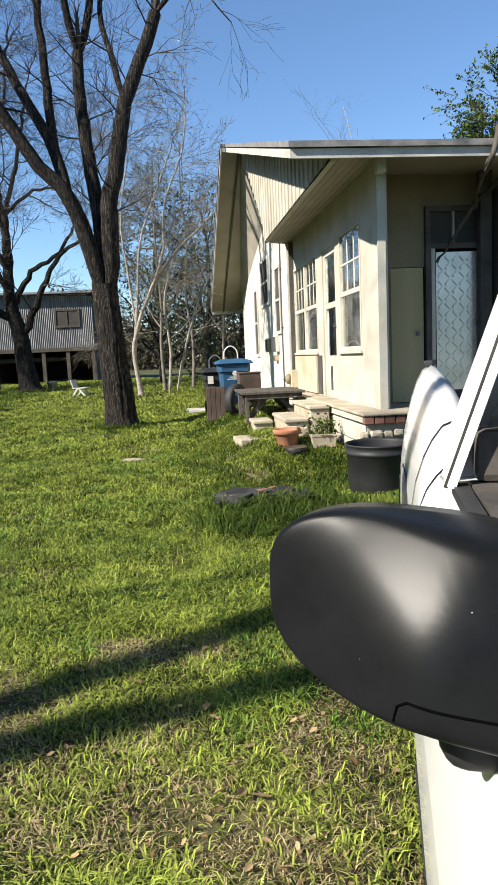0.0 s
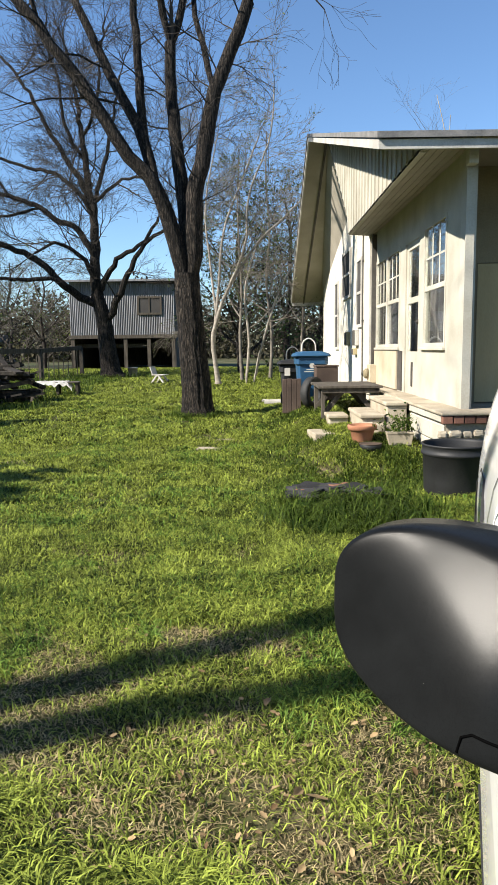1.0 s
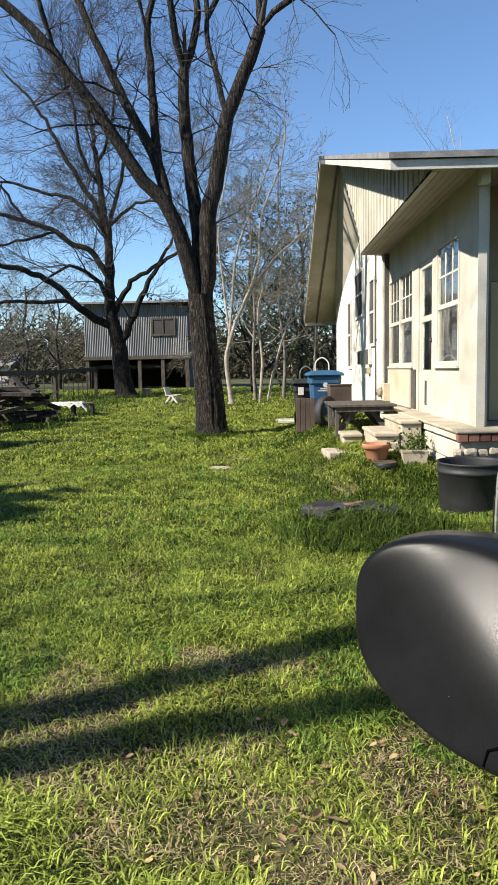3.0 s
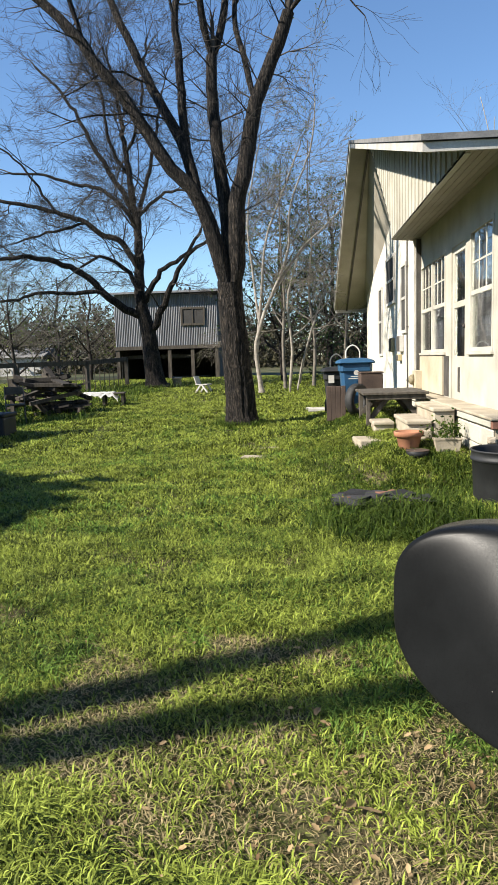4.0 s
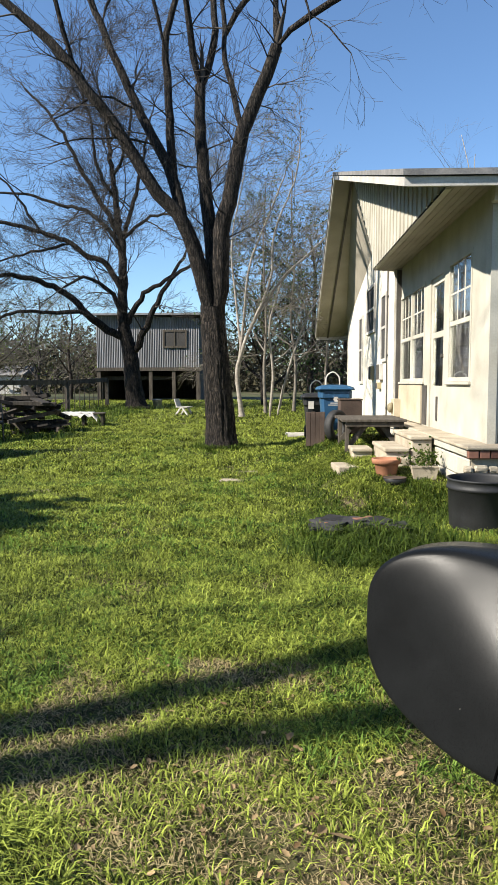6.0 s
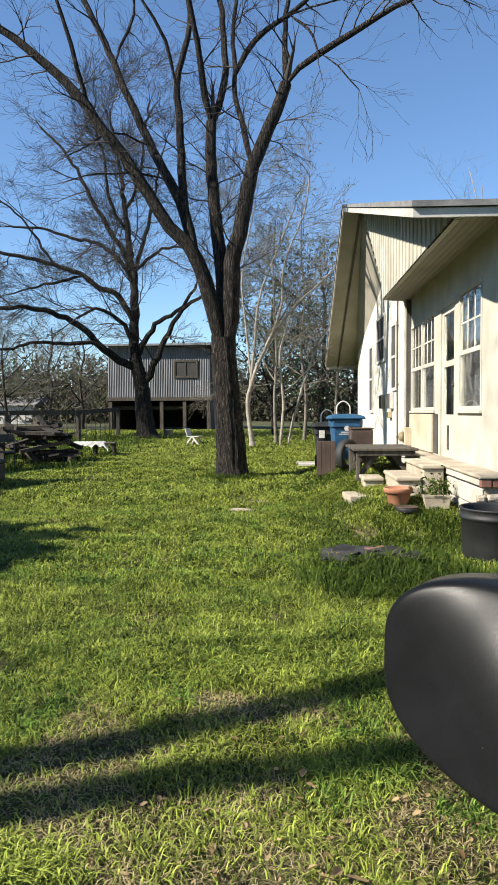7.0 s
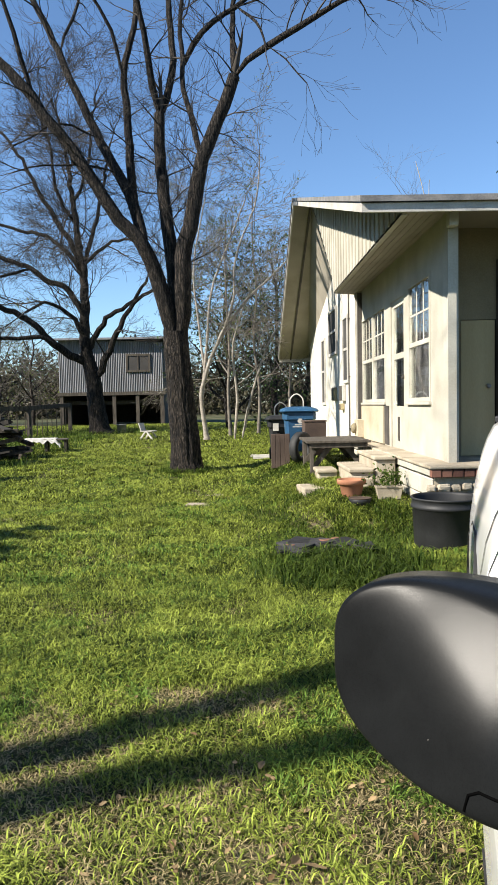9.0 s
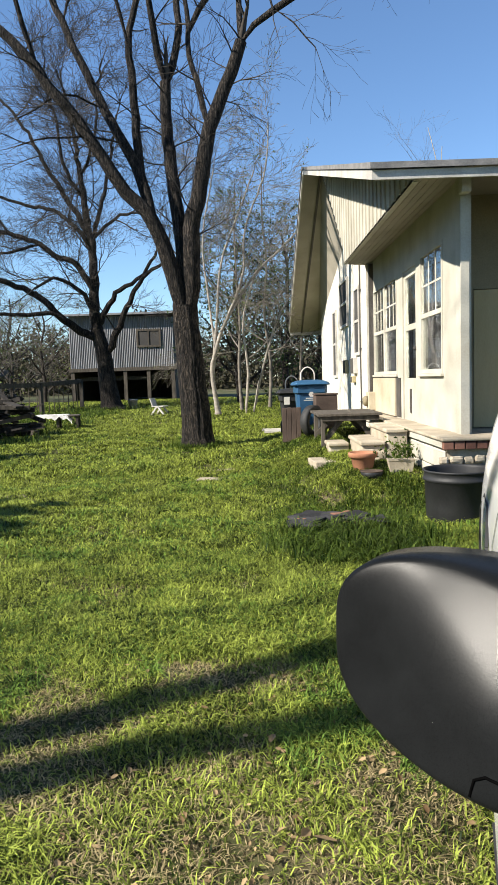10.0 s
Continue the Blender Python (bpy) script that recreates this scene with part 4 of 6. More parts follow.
# unseen evergreens, added to cut skylight on the shaded house wall
for i, (x, y, h) in enumerate(((-17, -7.5, 8.0), (-18, -4, 8.6), (-17.5, -0.5, 8.0), (-18.5, 3, 8.8), (-17.5, 6.5, 8.2), (-18.5, 10, 8.6), (-19, 13.5, 8.0))):
    grown("evergreen_tree", (x, y), h, 91 + i, (M_BARK, M_TWIG), "unseen evergreen tree added to block low sky from the house wall", "evergreens along the yard", 30, low=0.06, wide=0.27, leaf=1.0, leaf_size=0.5, leaf_mat=M_EVERGREEN, twig_len=1.1, depth=2, density=0.8)


# ---- barn ----
YBN, XB0, XB1 = 36.0, -9.2, -3.85
zb = ground_z(-6, 36)
barn = thing("barn", (XB0, YBN, zb), "old barn with corrugated grey metal loft over open ground floor", "barn")
bm = bmesh.new()
n = 60
for i in range(n):
    x0, x1 = XB0 + (XB1 - XB0) * i / n, XB0 + (XB1 - XB0) * (i + 0.5) / n
    x2 = XB0 + (XB1 - XB0) * (i + 1) / n
    top = lambda x: 4.95 - 0.42 * (x - XB0) / (XB1 - XB0) * 0.6
    v = [bm.verts.new(p) for p in ((x0, YBN, 2.2), (x1, YBN - 0.04, 2.2), (x2, YBN, 2.2), (x2, YBN, top(x2)), (x1, YBN - 0.04, top(x1)), (x0, YBN, top(x0)))]
    bm.faces.new((v[0], v[1], v[4], v[5]))
    bm.faces.new((v[1], v[2], v[3], v[4]))
bmesh.ops.remove_doubles(bm, verts=bm.verts, dist=0.001)
part("wall", bm, M_BARN, barn, "corrugated grey metal sheet wall", world_space=True)
for b in ((XB0, XB1, YBN + 0.1, YBN + 0.2, 2.2, 4.6), (XB0, XB0 + 0.15, YBN + 0.2, YBN + 7, zb, 4.6), (XB1 - 0.15, XB1, YBN + 0.2, YBN + 7, zb, 4.6), (XB0, XB1, YBN + 7, YBN + 7.2, zb, 4.6)):
    part("wall", boxes(b), M_OLDWOOD, barn, world_space=True)
part("loft_floor", boxes((XB0, XB1, YBN + 0.2, YBN + 7, 2.1, 2.2)), M_OLDWOOD, barn, world_space=True)
part("roof", poly_prism(bmesh.new(), [(XB0 - 0.4, YBN - 0.4, 4.85), (XB0 - 0.4, YBN + 3.5, 5.15), (XB0 - 0.4, YBN + 7.5, 4.7), (XB0 - 0.4, YBN + 7.5, 4.8), (XB0 - 0.4, YBN + 3.5, 5.25), (XB0 - 0.4, YBN - 0.4, 4.95)], (XB1 - XB0 + 0.8, 0, 0)), M_BARN, barn, "pale metal roof", world_space=True)
wn2 = part("window", boxes((-5.75, -4.5, YBN - 0.09, YBN - 0.04, 3.2, 3.3), (-5.75, -4.5, YBN - 0.09, YBN - 0.04, 4.02, 4.12), (-5.75, -5.65, YBN - 0.09, YBN - 0.04, 3.3, 4.02), (-4.6, -4.5, YBN - 0.09, YBN - 0.04, 3.3, 4.02), (-5.16, -5.1, YBN - 0.09, YBN - 0.04, 3.3, 4.02)), M_OLDWOOD, barn, "small dark loft window", world_space=True)
# opaque loft pane with the dark of the loft in its colour
part("pane", boxes((-5.7, -4.55, YBN - 0.06, YBN - 0.05, 3.25, 4.07)), M_UNLIT, wn2, world_space=True)
part("beam", boxes((XB0 - 0.1, XB1 + 0.1, YBN - 0.12, YBN + 0.1, 2.02, 2.2)), M_OLDWOOD, barn, world_space=True)
for x in (XB0 + 0.1, -7.6, -6.4, -5.2, XB1 - 0.1):
    part("post", boxes((x - 0.09, x + 0.09, YBN - 0.08, YBN + 0.08, zb - 0.1, 2.02)), M_OLDWOOD, barn, world_space=True)
part("rail", boxes((XB0, XB1, YBN + 0.6, YBN + 0.68, 1.55, 1.75)), M_OLDWOOD, barn, world_space=True)


# ---- truck ----
TRUCK = pose(0.105, -0.032, 0, 0, 0, -17)
truck = new("pickup_truck")
truck.matrix_world = TRUCK
tagged(truck, "white pickup truck parked on the lawn with black door mirror", "truck")


def loft(bm, sections):
    rings = [[bm.verts.new(p) for p in s] for s in sections]
    for a, b in zip(rings, rings[1:]):
        for i in range(len(a) - 1):
            bm.faces.new((a[i], a[i + 1], b[i + 1], b[i]))
    bm.faces.new(rings[0])
    bm.faces.new(rings[-1][::-1])
    return bm


def side_profile(y, top, crown, low=0.30, bulge=0.0):
    return [(1.75, y, low), (0.06, y, low - 0.04), (-0.03 - bulge, y, low - 0.02), (-0.043 - bulge, y, low + 0.15), (-0.036 - bulge, y, 0.62), (-0.012 - bulge, y, 0.76), (0.006, y, 0.86), (0.018, y, 0.93), (0.05, y, 1.04 if top > 1.1 else top - 0.045), (0.085 + crown, y, top - 0.035), (0.16 + crown, y, top), (1.64 - crown, y, top), (1.80, y, 0.9)]


def fender_profile(y, top, bulge, tuck):
    """Hollow rounded bed side: outer skin, rounded rail, inner wall."""
    k = (top - 0.85) / 0.45
    pts = [(0.05, 0.36), (0.012, 0.40), (0.0 - bulge, 0.58), (-0.004 - bulge, 0.72), (0.0 - bulge, 0.86), (0.012 - bulge * 0.5, 0.85 + 0.16 * k), (0.035, 0.85 + 0.28 * k), (0.062, 0.85 + 0.36 * k), (0.095, 0.85 + 0.425 * k), (0.135, 0.85 + 0.45 * k), (0.17, 0.85 + 0.43 * k), (0.19, 0.85 + 0.37 * k), (0.195, 0.74), (0.06, 0.72)]
    return [(x + tuck, y, z) for x, z in pts]


part("door", soft(loft(bmesh.new(), [side_profile(y, 1.085, 0.0) for y in (0.62, 0.9, 1.3, 1.66)]), 0.004, 1), M_CAR, truck, "white door skin", True)
part("front_body", loft(bmesh.new(), [side_profile(y, 1.10 - 0.05 * max(0, -y), 0.02) for y in (-1.1, -0.6, 0.0, 0.612)]), M_CAR, truck, "", True)
part("cab", loft(bmesh.new(), [side_profile(y, 1.15, 0.0) for y in (1.668, 1.8, 1.95)]), M_CAR, truck, "", True)
bed = part("bed_side", loft(bmesh.new(), [fender_profile(*r) for r in ((1.97, 1.06, 0.0, -0.02), (2.1, 1.11, 0.0, -0.015), (2.3, 1.17, 0.01, -0.01), (2.6, 1.225, 0.02, 0.0), (2.9, 1.27, 0.03, 0.0), (3.2, 1.29, 0.03, 0.0), (3.5, 1.31, 0.02, 0.0), (3.8, 1.31, 0.01, 0.01), (4.0, 1.29, 0.0, 0.03), (4.08, 1.24, -0.02, 0.06))]), M_CAR, truck, "white rounded truck bed side", True)
part("bed_side", boxes((1.58, 1.70, 1.97, 4.08, 0.4, 1.2)), M_CAR, truck)
part("bed_floor", boxes((0.2, 1.6, 1.97, 4.05, 0.68, 0.72)), M_BROWN, truck, "rusty brown bed floor")
part("tailgate", soft(boxes((0.22, 1.57, 3.98, 4.05, 0.72, 1.16)), 0.015), M_BROWN, truck, "brown tailgate seen from inside")
bm = bmesh.new()
for p, q in (((-0.036, 0.75, 0.66), (-0.042, 0.92, 0.52)), ((-0.042, 0.92, 0.52), (-0.042, 1.15, 0.44)), ((-0.042, 1.15, 0.44), (-0.041, 1.6, 0.38))):
    beam(bm, p, q, 0.006, 0.006)
part("panel_gap", bm, M_RUBBER, truck)
# rear side pillar, weatherstrip, side glass, roof
pillar = part("pillar", loft(bmesh.new(), [[(0.043 + k * 0.217, 1.60 - k * 0.05, 1.09 + k * 0.65), (0.043 + k * 0.217, 1.93 - k * 0.12, 1.09 + k * 0.65), (0.143 + k * 0.217, 1.93 - k * 0.12, 1.09 + k * 0.65), (0.143 + k * 0.217, 1.60 - k * 0.05, 1.09 + k * 0.65)] for k in (0, 0.35, 0.7, 1.0)]), M_CAR, truck, "white rear cab pillar")
bm = bmesh.new()
beam(bm, (0.036, 1.604, 1.074), (0.258, 1.548, 1.74), 0.008, 0.010)
part("weatherstrip", bm, M_RUBBER, truck)
bm = bmesh.new()
beam(bm, (0.046, 1.561, 1.084), (0.266, 1.51, 1.74), 0.03, 0.02)
part("window_frame", bm, M_CAR, truck)
bm = bmesh.new()
beam(bm, (0.066, 0.66, 1.072), (0.066, 1.60, 1.074), 0.034, 0.026)
part("belt_strip", bm, M_RUBBER, truck)
part("roof", loft(bmesh.new(), [[(0.30, 0.85, 1.73), (0.40, 0.80, 1.80), (1.40, 0.80, 1.80), (1.50, 0.85, 1.73)], [(0.30, 1.9, 1.73), (0.40, 1.9, 1.80), (1.40, 1.9, 1.80), (1.50, 1.9, 1.73)]]), M_CAR, truck, "", True)
bm = bmesh.new()
beam(bm, (0.10, 0.60, 1.15), (0.30, 0.92, 1.74), 0.05, 0.06)
part("pillar", bm, M_CAR, truck)
bm = bmesh.new()
beam(bm, (1.62, 0.60, 1.12), (1.46, 0.92, 1.74), 0.05, 0.06)
part("pillar", bm, M_CAR, truck)
bm = bmesh.new()
beam(bm, (1.64, 1.70, 1.10), (1.46, 1.60, 1.74), 0.05, 0.14)
part("pillar", bm, M_CAR, truck)
bm = bmesh.new()
poly_prism(bm, [(0.16, 0.62, 1.14), (1.58, 0.62, 1.14), (1.42, 0.93, 1.73), (0.34, 0.93, 1.73)], (0, 0.006, 0))
part("windscreen", bm, M_GLASS, truck).visible_shadow = False
# panel gaps and arch lip
bm = bmesh.new()
arch = [(-0.032 if 0.35 < z < 0.8 else 0.0 + max(0, z - 0.8) * 0.12 - 0.03, y, z) for y, z in ((2.28, 0.40), (2.34, 0.62), (2.50, 0.80), (2.75, 0.90), (3.02, 0.90), (3.26, 0.80), (3.42, 0.62), (3.48, 0.40))]
for p, q in zip(arch, arch[1:]):
    beam(bm, p, q, 0.012, 0.012)
part("arch_lip", bm, M_RUBBER, truck)
part("interior_trim", boxes((0.09, 1.66, 0.62, 1.655, 1.0, 1.088)), M_DARKTRIM, truck, "dark cab interior")
part("rear_trim", soft(boxes((0.10, 1.66, 1.575, 1.66, 1.088, 1.21)), 0.02), M_DARKTRIM, truck)
part("seat", soft(boxes((0.20, 1.58, 1.32, 1.54, 1.09, 1.40)), 0.05, 3), M_BROWN, truck, "brown bench seat back")
# panel gaps that follow the rounded skin
for y, top, bulge, tuck in ((2.0, 1.0715, 0.0, -0.0188), (2.27, 1.161, 0.0085, -0.0108)):
    bm = bmesh.new()
    c = Vector((0.11, y, 0.80))
    rim_ = []
    for dy in (-0.007, 0.007):
        rim_.append([bm.verts.new(c + (Vector((p[0], y + dy, p[2])) - c) * 1.004 + Vector((-0.0015, 0, 0.0015))) for p in fender_profile(y, top + dy * 0.25, bulge, tuck)[1:10]])
    for i in range(len(rim_[0]) - 1):
        bm.faces.new((rim_[0][i], rim_[0][i + 1], rim_[1][i + 1], rim_[1][i]))
    bmesh.ops.solidify(bm, geom=bm.faces[:], thickness=0.004)
    part("panel_gap", bm, M_RUBBER, truck)
wheel = part("wheel", bmesh.new(), M_RUBBER, truck)
for yw in (2.88, -0.55):
    bm = lathe(bmesh.new(), [(0.20, -0.11), (0.34, -0.115), (0.37, -0.08), (0.37, 0.08), (0.34, 0.115), (0.20, 0.11)], 32)
    bmesh.ops.transform(bm, matrix=pose(0.17, yw, 0.37, 0, 90, 0), verts=bm.verts)
    w_ = part("tyre", bm, M_RUBBER, wheel, "", True)
    bm = lathe(bmesh.new(), [(0.02, -0.05), (0.19, -0.09), (0.2, 0.09), (0.02, 0.05)], 24)
    bmesh.ops.transform(bm, matrix=pose(0.17, yw, 0.37, 0, 90, 0), verts=bm.verts)
    part("rim", bm, M_BARN, wheel, "grey steel rim", True)
bm = bmesh.new()
beam(bm, (0.125, 3.62, 1.318), (0.165, 3.95, 1.318), 0.05, 0.03)
part("rail_cap", soft(bm, 0.008), M_BLACKPLASTIC, truck, "black bed rail cap")


# door mirror: domed shell, base strip, foot, glass on the far side
def mirror_outline(a):
    """Rounded outline: (inboard, height) for the angle a."""
    c, s = math.cos(a), math.sin(a)
    p = 2.7 if s > 0 else 3.7
    x = math.copysign(abs(c) ** (2 / p), c)
    z = math.copysign(abs(s) ** (2 / p), s)
    sx = 0.1935 + 0.1965 * x
    half = (0.1165 if s > 0 else 0.1035) + 0.010 * x
    mid = 1.1145 - 0.17 * (sx - 0.03)
    return sx, mid + half * z


def blend(a, b, k):
    """The lesser of two depths, with the crease between them rounded off."""
    h = max(k - abs(a - b), 0.0) / k
    return min(a, b) - h * h * k / 4


# folds round the sloping upper face: direction, a point on the fold, how steeply it falls beyond
FOLDS = ((-0.751, -0.662, 0.060, 1.192, 0.36), (0.10, 0.995, 0.066, 1.220, 0.6), (0.926, -0.378, 0.198, 1.068, 0.5))


def shell(bm, deep, rings=26, seg=80):
    """The dome bulges most low and inboard; its upper face is a nearly flat three-sided slope."""
    cx, cz = 0.255, 1.035
    prev = None
    for r in range(rings + 1):
        q = math.sin(r / rings * math.pi / 2)
        row = []
        for i in range(seg):
            x, z = mirror_outline(i * math.tau / seg)
            px, pz = cx + (x - cx) * q, cz + (z - cz) * q
            u, w = px - 0.112, pz - 1.163
            facet = 0.060 + 0.475 * u - 0.664 * w - 0.28 * u * u - 0.36 * w * w
            face = facet
            for nx, nz, x0, z0, fall in FOLDS:
                face = blend(face, facet - fall * (nx * (px - x0) + nz * (pz - z0)), 0.012)
            belly = 0.166 - 5.0 * min(0.0, pz - 1.0) ** 2 - 0.3 * (px - 0.3) ** 2
            edge = deep * 1.6 * max(0.0, 1 - q ** 6) ** 0.5
            slope = -blend(-blend(face, belly, 0.04), -0.10 * edge, 0.03)
            row.append(bm.verts.new((px, -max(blend(slope, edge, 0.035), 0.0 if q > 0.99 else -0.01), pz)))
            if r == 0:
                break
        if prev is not None:
            for i in range(seg):
                j = (i + 1) % seg
                if len(prev) == 1:
                    bm.faces.new((prev[0], row[j], row[i]))
                else:
                    bm.faces.new((prev[i], prev[j], row[j], row[i]))
        prev = row
    y0 = 0.0
    back = [bm.verts.new((v.co.x * 0.97 + cx * 0.03, y0 + 0.05, v.co.z * 0.97 + cz * 0.03)) for v in prev]
    for i in range(seg):
        j = (i + 1) % seg
        bm.faces.new((prev[i], prev[j], back[j], back[i]))
    bm.faces.new(back)
    return bm


MX, MY = -0.245, 0.80
mirror = part("door_mirror", shell(bmesh.new(), 0.112), M_MIRROR, truck, "dusty black plastic door mirror shell", True)
mirror.location = (MX, MY, 0)
skin = [tuple(v.co) for v in mirror.data.vertices if v.co.y < 0.02]
seam = []
for i in range(22):
    x = 0.136 + i * 0.0119 if i > 1 else 0.146 + 0.004 * i
    z = 1.036 - 0.13 * (x - 0.150) if i > 1 else 1.012 + 0.017 * i
    close = sorted(((p[0] - x) ** 2 + (p[2] - z) ** 2, p[1]) for p in skin)[:4]
    seam.append((x, sum(y / (d + 1e-6) for d, y in close) / sum(1 / (d + 1e-6) for d, y in close) - 0.0003, z))
t = Tubes()
t.add(curve_through(seam, 0.01, random), [0.0015] * 60, 6)
t.mesh("seam", M_GAP, mirror)
part("mirror_foot", soft(boxes((0.198, 0.44, -0.075, 0.04, 0.905, 1.0)), 0.034, 5), M_BLACKPLASTIC, mirror, "dark grey mirror foot", True)
M_SILVER = material("mirror_glass", (0.8, 0.8, 0.8), (0.85, 0.85, 0.85), 1.0, 0.02, 0.0, metal=1.0)
part("mirror_glass", boxes((0.04, 0.34, 0.052, 0.056, 0.99, 1.18)), M_SILVER, mirror)


# ---- things by the house ----
tub = thing("planter_tub", (1.98, 6.62, 0.0), "large empty black plastic nursery pot with rolled rim", "pot")
part("body", lathe(bmesh.new(), [(0.300, 0.0), (0.306, 0.02), (0.322, 0.385), (0.338, 0.392), (0.340, 0.415), (0.330, 0.422), (0.331, 0.472), (0.341, 0.478), (0.341, 0.49), (0.334, 0.495), (0.322, 0.492), (0.316, 0.47), (0.31, 0.40), (0.295, 0.12), (0.02, 0.12)], 40), M_BLACKPLASTIC, tub, "", True)
part("soil", lathe(bmesh.new(), [(0.02, 0.20), (0.300, 0.21), (0.29, 0.14), (0.02, 0.14)], 24), M_SOIL, tub)

steps = thing("steps", (1.7, 9.1, ground_z(1.7, 9.1)), "cream painted concrete steps with worn treads and leaf stains", "steps")
for x0, x1, y0, y1, z in ((1.65, 1.92, 8.50, 9.75, 0.745), (1.34, 1.645, 8.50, 9.60, 0.595), (1.05, 1.335, 9.48, 10.0, 0.50)):
    part("riser", soft(boxes((x0 + 0.025, x1, y0 + 0.03, y1, 0.1, z - 0.052)), 0.012), M_CONCRETE, steps, world_space=True)
    part("tread", soft(boxes((x0, x1, y0, y1, z - 0.05, z)), 0.014), M_CONCRETE, steps, world_space=True)
for x, y, z, w in ((1.40, 8.47, 0.46, 0.10), (1.55, 8.47, 0.44, 0.09), (1.46, 8.46, 0.36, 0.11)):
    part("stone", soft(boxes((x - w, x + w, y - 0.03, y + 0.05, z - 0.06, z + 0.045)), 0.02), M_CONCRETE, steps, world_space=True)
slab_ = thing("stepping_stone", (0.93, 9.2, ground_z(0.93, 9.2)), "pale flat concrete slab at the foot of the steps", "paving", rz=6)
part("stone", soft(boxes((-0.14, 0.24, -0.30, 0.28, -0.10, 0.065)), 0.012), M_CONCRETE, slab_)
pot = thing("flower_pot", (1.31, 8.16, ground_z(1.31, 8.16)), "terracotta pot with wide rolled rim", "pot")
part("body", lathe(bmesh.new(), [(0.105, 0.0), (0.112, 0.01), (0.142, 0.145), (0.150, 0.15), (0.168, 0.155), (0.174, 0.20), (0.168, 0.212), (0.152, 0.21), (0.140, 0.16), (0.02, 0.15)], 36), M_TERRA, pot, "", True)
part("soil", lathe(bmesh.new(), [(0.01, 0.172), (0.138, 0.168), (0.13, 0.155), (0.01, 0.155)], 24), M_SOIL, pot)
dish = thing("black_dish", (1.37, 7.92, ground_z(1.37, 7.92)), "small black plastic dish with dull worn rim", "dish")
part("body", lathe(bmesh.new(), [(0.11, 0), (0.13, 0.07), (0.12, 0.075), (0.10, 0.02)], 24), M_BLACKPLASTIC, dish, "", True)
part("rim", lathe(bmesh.new(), [(0.121, 0.076), (0.131, 0.071), (0.133, 0.079), (0.126, 0.083), (0.119, 0.080)], 24), M_BROWN, dish, "dull brown worn rim", True)
gb = ground_z(1.1, 10.3)
bench = thing("wooden_bench", (1.4, 10.6, gb), "weathered dark wooden trestle bench beside the steps", "bench")
for i in range(5):
    y = 10.02 + i * 0.262
    part("plank", soft(boxes((0.97 + 0.01 * (i % 2), 1.90, y, y + 0.25, 0.83, 0.868)), 0.006), M_OLDWOOD, bench, world_space=True)
part("apron", soft(boxes((1.02, 1.86, 10.05, 10.08, 0.76, 0.828)), 0.005), M_OLDWOOD, bench, world_space=True)
part("apron", soft(boxes((1.02, 1.86, 11.26, 11.29, 0.76, 0.828)), 0.005), M_OLDWOOD, bench, world_space=True)
for x in (1.05, 1.82):
    for y in (10.12, 11.20):
        bm = bmesh.new()
        beam(bm, (x, y, ground_z(x, y) - 0.03), (x, y, 0.828), 0.06)
        part("leg", soft(bm, 0.006, 1), M_OLDWOOD, bench, world_space=True)
for p, q in (((1.07, 10.16, 0.46), (1.36, 10.16, 0.82)), ((1.80, 10.16, 0.46), (1.52, 10.16, 0.82)), ((1.07, 11.16, 0.50), (1.36, 11.16, 0.82)), ((1.80, 11.16, 0.50), (1.52, 11.16, 0.82))):
    bm = bmesh.new()
    beam(bm, p, q, 0.04, 0.07)
    part("brace", bm, M_OLDWOOD, bench, world_space=True)


def wheelie_bin(at, mat, label, s=1.0, tall=1.0):
    """Tapered cart with ribs, rolled rim, domed lid with front lip, handle hoop, wheels."""
    b = thing("wheelie_bin", at, label, "bin", "bins by the house")

    def ring(k, z, grow=0.0):
        w, d = 0.28 * k * s + grow, 0.33 * k * s + grow
        c = 0.05 * k * s
        return [(x, y, z * tall) for x, y in ((-w + c, -d), (w - c, -d), (w, -d + c), (w, d - c), (w - c, d), (-w + c, d), (-w, d - c), (-w, -d + c), (-w + c, -d))]
    part("body", loft(bmesh.new(), [ring(0.76, 0.03), ring(0.80, 0.20), ring(0.92, 0.76), ring(0.93, 0.78)]), mat, b)
    part("rim", loft(bmesh.new(), [ring(0.97, 0.782), ring(1.02, 0.80), ring(1.03, 0.94), ring(1.01, 0.958)]), mat, b)
    part("lid", loft(bmesh.new(), [ring(1.0, 0.962, 0.045), ring(1.02, 0.985, 0.05), ring(1.0, 1.03, 0.03), ring(0.85, 1.065), ring(0.45, 1.085)]), mat, b)
    for x in (-0.22 * s, 0.22 * s):
        bm = lathe(bmesh.new(), [(0.02, -0.03), (0.11, -0.03), (0.12, -0.02), (0.12, 0.02), (0.11, 0.03), (0.02, 0.03)], 20)
        bmesh.ops.transform(bm, matrix=pose(x, 0.30 * s, 0.12, 0, 90, 0), verts=bm.verts)
        part("wheel", bm, M_RUBBER, b, "", True)
    t = Tubes()
    t.add(curve_through([(-0.12 * s, 0.36 * s, 0.98 * tall), (-0.12 * s, 0.40 * s, 1.26 * tall), (0, 0.41 * s, 1.38 * tall), (0.12 * s, 0.40 * s, 1.26 * tall), (0.12 * s, 0.36 * s, 0.98 * tall)], 0.05, random), [0.013] * 60, 8)
    t.mesh("handle", M_FASCIA, b)
    return b


